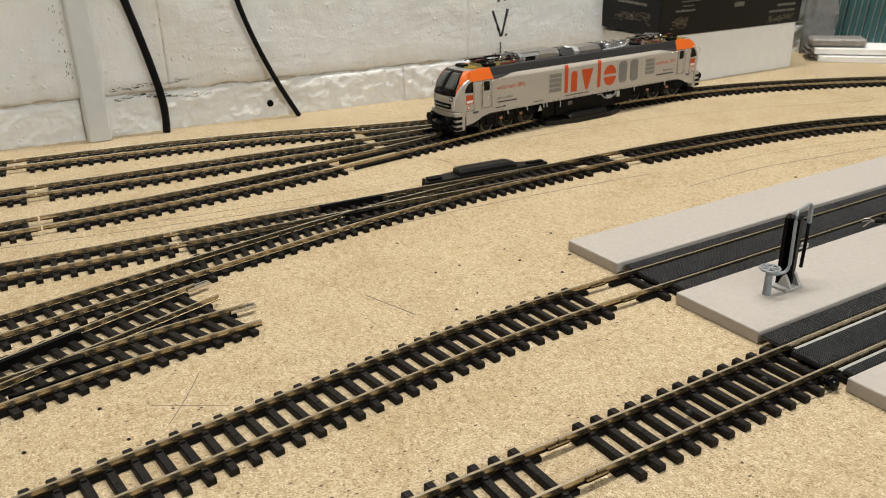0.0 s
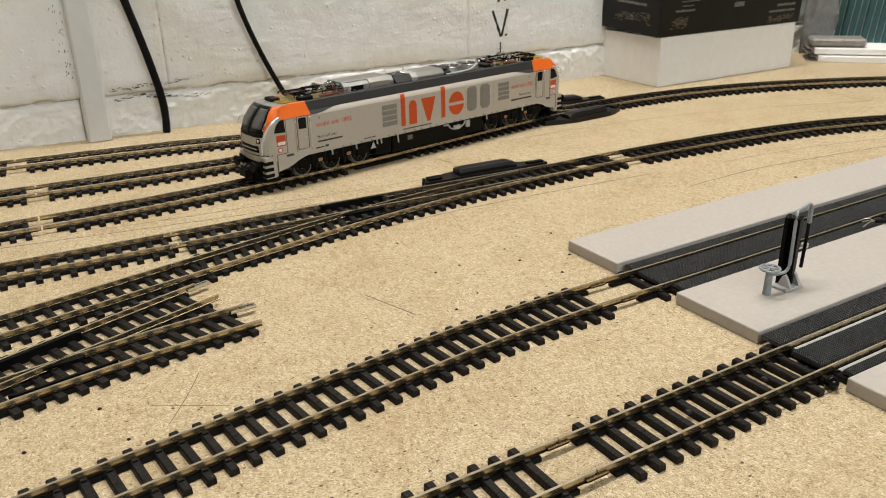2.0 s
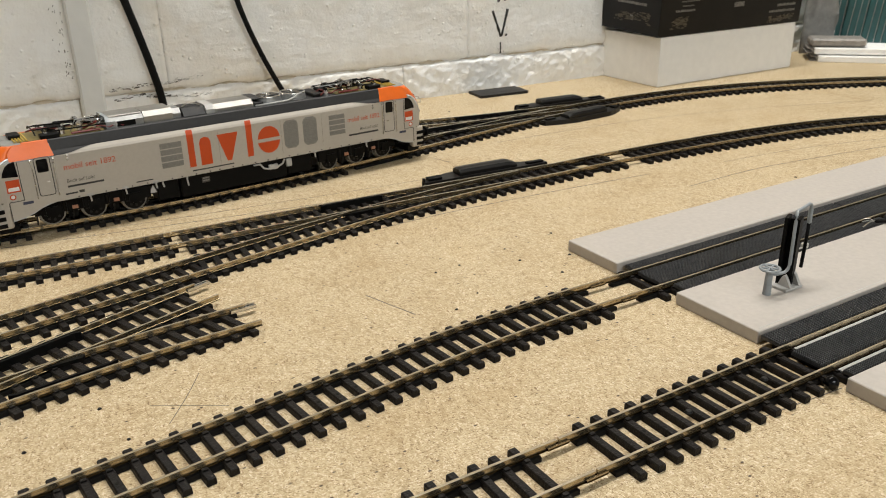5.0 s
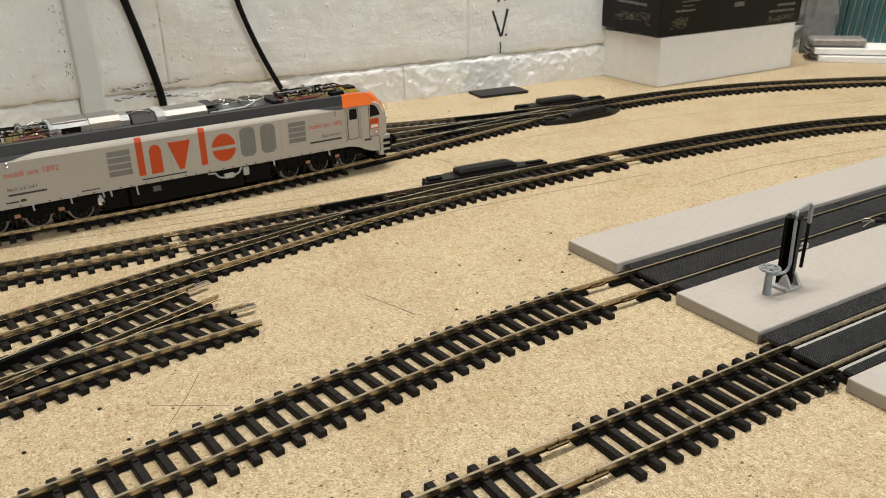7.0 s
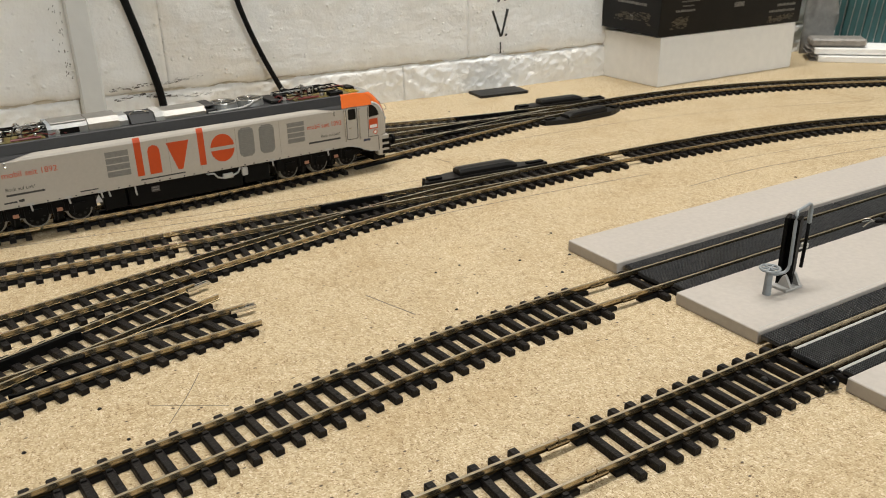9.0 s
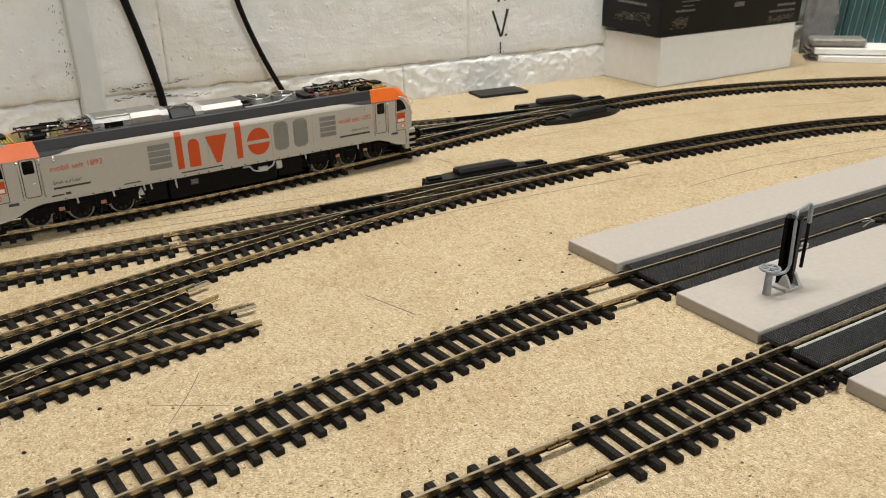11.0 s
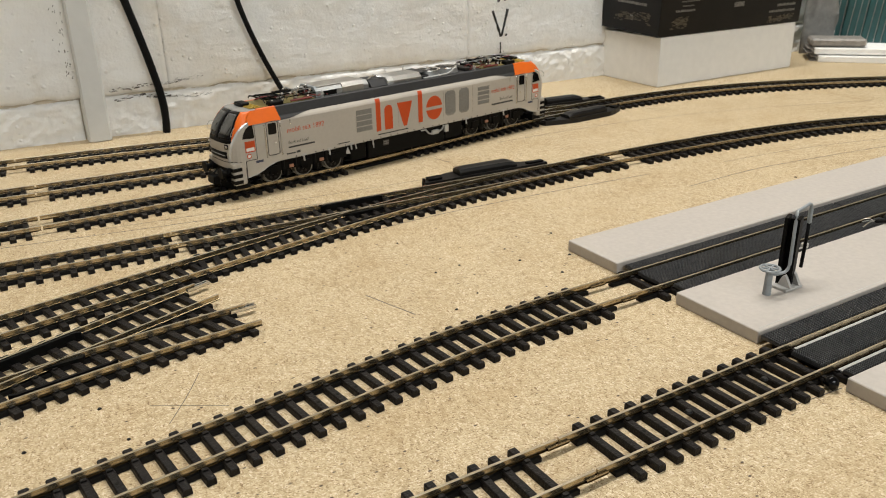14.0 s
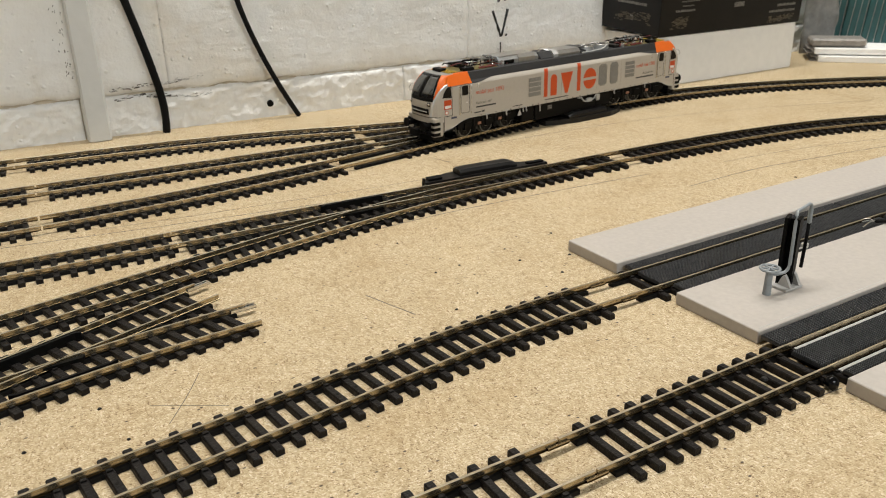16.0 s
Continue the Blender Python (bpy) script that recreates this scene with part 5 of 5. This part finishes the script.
            sq = side_plate("number_field", [(e * x, z) for x, z in ((113.2, 22.6), (119.4, 22.6), (119.3, 29.0), (113.2, 29.0))], loco, LOGO, 16.0, 0.38, s, "red-orange emblem square")
            side_plate("emblem_bar", [(e * x, z) for x, z in ((113.8, 23.3), (118.8, 23.3), (118.8, 25.2), (113.8, 25.2))], sq, WHITEINK, 16.38, 0.06, s)
            for a, b in (((112.6, 17.9), (112.6, 37.6)), ((112.6, 17.9), (119.5, 17.9)), ((119.6, 8.2), (119.6, 17.6))):
                part("panel_seam", rod(bmesh.new(), (e * a[0], s * 16.3, a[1]), (e * b[0], s * 16.3, b[1]), 0.2, 4), SEAM, loco)
            side_plate("data_plate", [(e * x, z) for x, z in ((108.8, 15.6), (113.6, 15.6), (113.6, 17.0), (108.8, 17.0))], loco, DATABLUE, 16.2, 0.2, s, "dark blue data plate")
            side_plate("warning_sign", [(e * (117.4 + 1.5 * math.cos(k * math.pi / 6)), 20.4 + 1.5 * math.sin(k * math.pi / 6)) for k in range(12)], loco, LOGO, 16.05, 0.3, s, "round red warning sign")
            side_plate("warning_sign", [(e * (117.4 + 0.95 * math.cos(k * math.pi / 6)), 20.4 + 0.95 * math.sin(k * math.pi / 6)) for k in range(12)], loco, WHITEINK, 16.32, 0.06, s)
        for x0, x1, z0, z1 in ((31.4, 43.2, 20.6, 34.8), (-69.6, -58.8, 22.0, 34.8)):
            v = side_plate("louvre_frame", [(x0 - 0.5, z0 - 0.5), (x1 + 0.5, z0 - 0.5), (x1 + 0.5, z1 + 0.5), (x0 - 0.5, z1 + 0.5)], loco, BEIGE, 16.26, 0.14, s)
            h = (z1 - z0) / 4
            for k in range(4):
                za = z0 + k * h + 0.3
                side_plate("louvre_panel", [(x0, za), (x1, za), (x1, za + h - 0.6), (x0, za + h - 0.6)], v, LOUVRE, 16.38, 0.08, s)
                sl = bmesh.new()
                for q in range(4):
                    zz = za + 0.3 + q * (h - 0.9) / 4
                    box(sl, x0 + 0.2, x1 - 0.2, min(s * 16.4, s * 16.62), max(s * 16.4, s * 16.62), zz, zz + 0.3)
                part("slat", sl, LOUVRE, v)
        for x0, x1 in ((-38.2, -29.0), (-50.6, -41.4)):
            v = side_plate("fan_grille", [(x0 + 2, 19.2), (x1 - 2, 19.2), (x1, 21.4), (x1, 33.8), (x1 - 2, 36.0), (x0 + 2, 36.0), (x0, 33.8), (x0, 21.4)], loco, LOUVRE, 16.26, 0.12, s, "grey eight-sided ventilation grille")
            sl = bmesh.new()
            for k in range(15):
                zz = 20.4 + k * 1.02
                box(sl, x0 + 0.5, x1 - 0.5, min(s * 16.36, s * 16.62), max(s * 16.36, s * 16.62), zz, zz + 0.42)
            part("slat", sl, LOUVRE, v)
        for x in (-6.5, 10.5, -54.0, -27.4):
            part("panel_seam", rod(bmesh.new(), (x, s * 16.28, 17), (x, s * 16.28, 36.5), 0.09, 4), LOUVRE, loco)
        small = bmesh.new()
        for k in range(26):
            x = -88 + k * 7.0 + (k * 37 % 5) * 0.5
            box(small, x, x + 0.8, min(s * 16.25, s * 16.5), max(s * 16.25, s * 16.5), 14.4, 15.0)
        part("rivet_row", small, SEAM, loco)
        for x in (82, 64, 48, -48, -84):
            jack = bmesh.new()
            rod(jack, (x, s * 15.8, 14.4), (x - 0.4, s * 15.8, 10.8), 0.5, 6)
            box(jack, x - 1.6, x + 1.6, min(s * 15.2, s * 16.6), max(s * 15.2, s * 16.6), 14.0, 15.2)
            part("lifting_lug", jack, CASTLIGHT, loco, "pale lifting lug on the sill")
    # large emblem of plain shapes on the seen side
    emblem = [
        [(24.6, 18.8), (28.2, 18.8), (28.2, 39.2), (24.6, 39.2)],
        [(15.2, 18.8), (21.6, 18.8), (21.6, 31.6), (20.6, 33.8), (18.4, 34.6), (16.2, 33.8), (15.2, 31.6)],
        [(11.4, 34.4), (-1.0, 34.4), (3.9, 18.8), (6.5, 18.8)],
        [(-9.4, 18.8), (-5.8, 18.8), (-5.8, 40.0), (-9.4, 40.0)]]
    for o in emblem:
        o = [(x, min(z, 37.1)) for x, z in o]
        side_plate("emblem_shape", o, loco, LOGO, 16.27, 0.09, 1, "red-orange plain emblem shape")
    for x0 in (24.6, -9.4):
        bm = strip_mesh([[Vector(((x0 + dx) * MM, (y + 0.09) * MM, z * MM)) for dx in (0, 3.6)] for y, z in ((16.3, 37.1), (15.9, 38.6), (15.35, 39.5))])
        bmesh.ops.recalc_face_normals(bm, faces=bm.faces)
        part("emblem_top", bm, LOGO, loco)
    for lo, hi in ((18.8, 25.6), (27.6, 34.5)):
        o = []
        for k in range(33):
            a = k * math.pi / 16
            o.append((-19.4 + 6.9 * math.cos(a), min(hi, max(lo, 26.7 + 7.9 * math.sin(a)))))
        side_plate("emblem_shape", o[:-1], loco, LOGO, 16.27, 0.09, 1, "red-orange plain half-disc emblem shape")
    lettering("mobil seit 1892", loco, 92.2, 29.6, 4.2, LOGO, width=25.4)
    lettering("mobil seit 1892", loco, -71.5, 28.6, 4.0, LOGO, width=22.5)
    lettering("Bock auf Lok?", loco, 91.8, 22.8, 2.5, BLACKINK, width=13.5)
    lettering("Bock auf Lok?", loco, -80.0, 22.6, 2.4, BLACKINK, width=12.5)
    tiny = [(91.8, 74, 20.2, 21.2), (93.5, 87.5, 16.6, 17.4), (86.8, 84.2, 16.6, 17.9), (27, 3, 16.3, 17.0), (-72, -93, 19.8, 20.9), (58, 49, 16.0, 16.6)]
    for x0, x1, z0, z1 in tiny:
        side_plate("print_bar", [(x1, z0), (x0, z0), (x0, z1), (x1, z1)], loco, BLACKINK, 16.27, 0.07, 1)
    # roof boxes and fans
    def roof_box(x0, x1, w, z1, mat, label, cut_=2.5):
        bm = bmesh.new()
        prof = [(-w, 45.0), (-w, z1 - cut_), (-w + cut_, z1), (w - cut_, z1), (w, z1 - cut_), (w, 45.0)]
        ra = [bm.verts.new((x0 * MM, y * MM, z * MM)) for y, z in prof]
        rb = [bm.verts.new((x1 * MM, y * MM, z * MM)) for y, z in prof]
        for i in range(5):
            bm.faces.new((ra[i], ra[i + 1], rb[i + 1], rb[i]))
        bm.faces.new(ra[::-1])
        bm.faces.new(rb)
        bmesh.ops.recalc_face_normals(bm, faces=bm.faces)
        return part("roof_box", bm, mat, loco, label)
    roof_box(31.5, 47.0, 9.5, 51.3, TINTED, "bright silver roof equipment box")
    rb = roof_box(47.2, 65.0, 9.3, 51.0, DULL, "grey roof box with dark side grille")
    part("grille", boxes((51.5, 61.0, 9.0, 9.5, 45.6, 48.4)), BLACK, rb)
    part("box_lid", boxes((47.2, 64.6, -7.0, 7.4, 50.6, 51.4), bevel=0.3), TINTED, rb, "silver lid")
    roof_box(64.8, 66.6, 9.8, 51.4, CAST, "grey end plate of a roof box")
    roof_box(26.5, 31.6, 7.6, 50.2, DULL, "dull grey end piece of a roof box")
    roof_box(12.6, 25.5, 9.6, 49.6, ROOFGREY, "dark grey sloped roof unit", 4.0)
    part("unit_pipe", tube([(25, 5, 50), (22, 4, 51.2), (18, 4, 51.0), (15, 6, 50.2)], 0.5, 6), STEEL, loco)
    roof_box(-15.2, 12.5, 9.0, 49.6, TINTED, "long bright silver roof box")
    roof_box(8.0, 12.8, 9.3, 50.0, CASTLIGHT, "white strap over the roof box")
    part("hinged_flap", boxes((-21.5, -15.6, -9, 9, 45.2, 47.4), (-21.0, -15.0, -8, 8, 49.0, 49.6), bevel=0.3), ROOFGREY, loco, "dark grey opened roof flap")
    for cx in (-28.0, -44.0):
        fan = bmesh.new()
        rod(fan, (cx, 0, 45.0), (cx, 0, 48.6), 8.3, 28, 7.6)
        f = part("fan_housing", fan, DULL, loco, "round grey fan housing")
        rim = tube([(cx + 7.4 * math.cos(2 * math.pi * k / 28), 7.4 * math.sin(2 * math.pi * k / 28), 48.7) for k in range(29)], 0.5, 6)
        part("fan_rim", rim, STEEL, f, "bright fan rim")
        inner = bmesh.new()
        rod(inner, (cx, 0, 48.5), (cx, 0, 48.75), 6.6, 24)
        part("fan_well", inner, MOTOR, f)
        bl = bmesh.new()
        for k in range(6):
            a = k * math.pi / 3
            rod(bl, (cx, 0, 48.9), (cx + 7.0 * math.cos(a), 7.0 * math.sin(a), 48.9), 0.3, 5)
        rod(bl, (cx, 0, 48.6), (cx, 0, 50.2), 1.2, 10)
        part("fan_guard", bl, STEEL, f, "silver spoked fan guard")
    part("roof_pipe", tube([(-16, 10.5, 45.8), (-26, 10.6, 45.9), (-36, 10.6, 46.2), (-41, 10.0, 47.4), (-43, 9.2, 48.6), (-46, 8.6, 48.9)], 0.6, 8), CASTLIGHT, loco, "pale bent roof pipe", smooth=True)
    part("deck_unit", boxes((-60, -53.5, -9, 9, 45.2, 47.4), bevel=0.4), MOTOR, loco)
    # under the frame
    part("underframe", boxes((-106, 106, -11.5, 11.5, 11.5, 14.2)), BLACK, loco)
    # boxes reach low, to blacken the gap where shadow falls under the loco
    part("equipment_tank", boxes((-30, 34, -14, 14, 1.8, 14.1), bevel=0.6), BLACK, loco, "black underfloor equipment box, deepened to stand for the shadow below")
    part("equipment_tank", boxes((35, 47, -13.5, 13.5, 2.6, 14.1), bevel=0.6), BLACK, loco, "black underfloor equipment box, deepened to stand for the shadow below")
    # this box is added, to fill the bright gap before the rear bogie
    part("equipment_tank", boxes((-47, -31, -13.0, 13.0, 2.4, 14.1), bevel=0.6), BLACK, loco, "black underfloor equipment box, deepened to stand for the shadow below")
    part("tank_plate", boxes((17.5, 22, 13.9, 14.2, 8.2, 11.4)), SEAM, loco)
    for z in (9.0, 10.4):
        part("plate_bar", boxes((18, 21.5, 14.15, 14.3, z, z + 0.6)), GREYINK, loco)
    part("brake_pipe", tube([(-9, 14.6, 12.6), (-13, 14.8, 12.4), (-15, 15, 9.8), (-17.5, 15, 9.0), (-24, 15, 9.4), (-27, 15, 10.6), (-28.5, 15, 13.2)], 0.55, 8), CASTLIGHT, loco, "pale bent brake pipe", smooth=True)
    part("valve_block", boxes((-24, -18, 14, 15.6, 8.2, 11.2), (-33, -29.5, 13.5, 15.2, 8.0, 12.8), bevel=0.4), CASTLIGHT, loco, "pale valve block")
    part("stay_rod", tube([(30.5, 14.8, 14), (30.3, 14.9, 10.5), (30, 14.8, 8.5)], 0.45, 6), CASTLIGHT, loco)
    part("stay_rod", tube([(44, 14.8, 13.4), (43.6, 15.0, 10.4)], 0.5, 6), CASTLIGHT, loco)
    tri = side_plate("warning_plate", [(47.5, 8.0), (51.5, 8.0), (49.2, 12.5)], loco, CASTLIGHT, 13.6, 0.3, 1, "pale triangular plate")
    sets = []
    bogies = []
    for e in (1, -1):
        b, w = bogie(loco, e)
        b.matrix_local = pose(e * 79 * MM, 0, 0)
        bogies.append((b, e))
        sets += w
    return loco, bogies, sets


DATABLUE = plain("dark_blue_plate", (0.035, 0.04, 0.075), 0.4, vary=0.1)
locomotive, loco_bogies, loco_wheels = build_loco()


# ---- the run: seconds and distance along the line of the loco's middle ----
def run_at(t):
    T, S = [r[0] for r in RUN], [r[1] for r in RUN]
    i = min(max(int(np.searchsorted(T, t)) - 1, 0), len(T) - 2)
    h, u = T[i + 1] - T[i], (t - T[i]) / (T[i + 1] - T[i])

    def slope(k):
        if k in (0, len(T) - 1):
            a, b = (0, 1) if k == 0 else (-2, -1)
            return (S[b] - S[a]) / (T[b] - T[a])
        a, b = (S[k] - S[k - 1]) / (T[k] - T[k - 1]), (S[k + 1] - S[k]) / (T[k + 1] - T[k])
        return 0.0 if a * b <= 0 else 2 * a * b / (a + b)
    return (2 * u ** 3 - 3 * u ** 2 + 1) * S[i] + (u ** 3 - 2 * u ** 2 + u) * h * slope(i) + (3 * u ** 2 - 2 * u ** 3) * S[i + 1] + (u ** 3 - u ** 2) * h * slope(i + 1)


def loco_pose(s):
    a, b = along(PATH, s - 79)[0], along(PATH, s + 79)[0]
    turn = math.degrees(math.atan2(a[1] - b[1], a[0] - b[0]))
    return pose((a[0] + b[0]) / 2 * MM, (a[1] + b[1]) / 2 * MM, RAIL_TOP * MM, 0, 0, turn), turn


def motions():
    times = [k / 10 for k in range(161)]
    at = [run_at(t) for t in times]
    walk(locomotive, [(t, loco_pose(s)[0]) for t, s in zip(times, at)])
    for b, e in loco_bogies:
        rows = []
        for t, s in zip(times, at):
            d = along(PATH, s - e * 79)[1] + 180 - loco_pose(s)[1]
            d = (d + 180) % 360 - 180
            rows.append((t, pose(e * 79 * MM, 0, 0, 0, 0, d)))
        walk(b, rows)
    for w in loco_wheels:
        x = w.location.x
        walk(w, [(t, pose(x, 0, 6.2 * MM, 0, math.degrees((at[0] - s) / 6.2), 0)) for t, s in zip(times, at)])


motions()
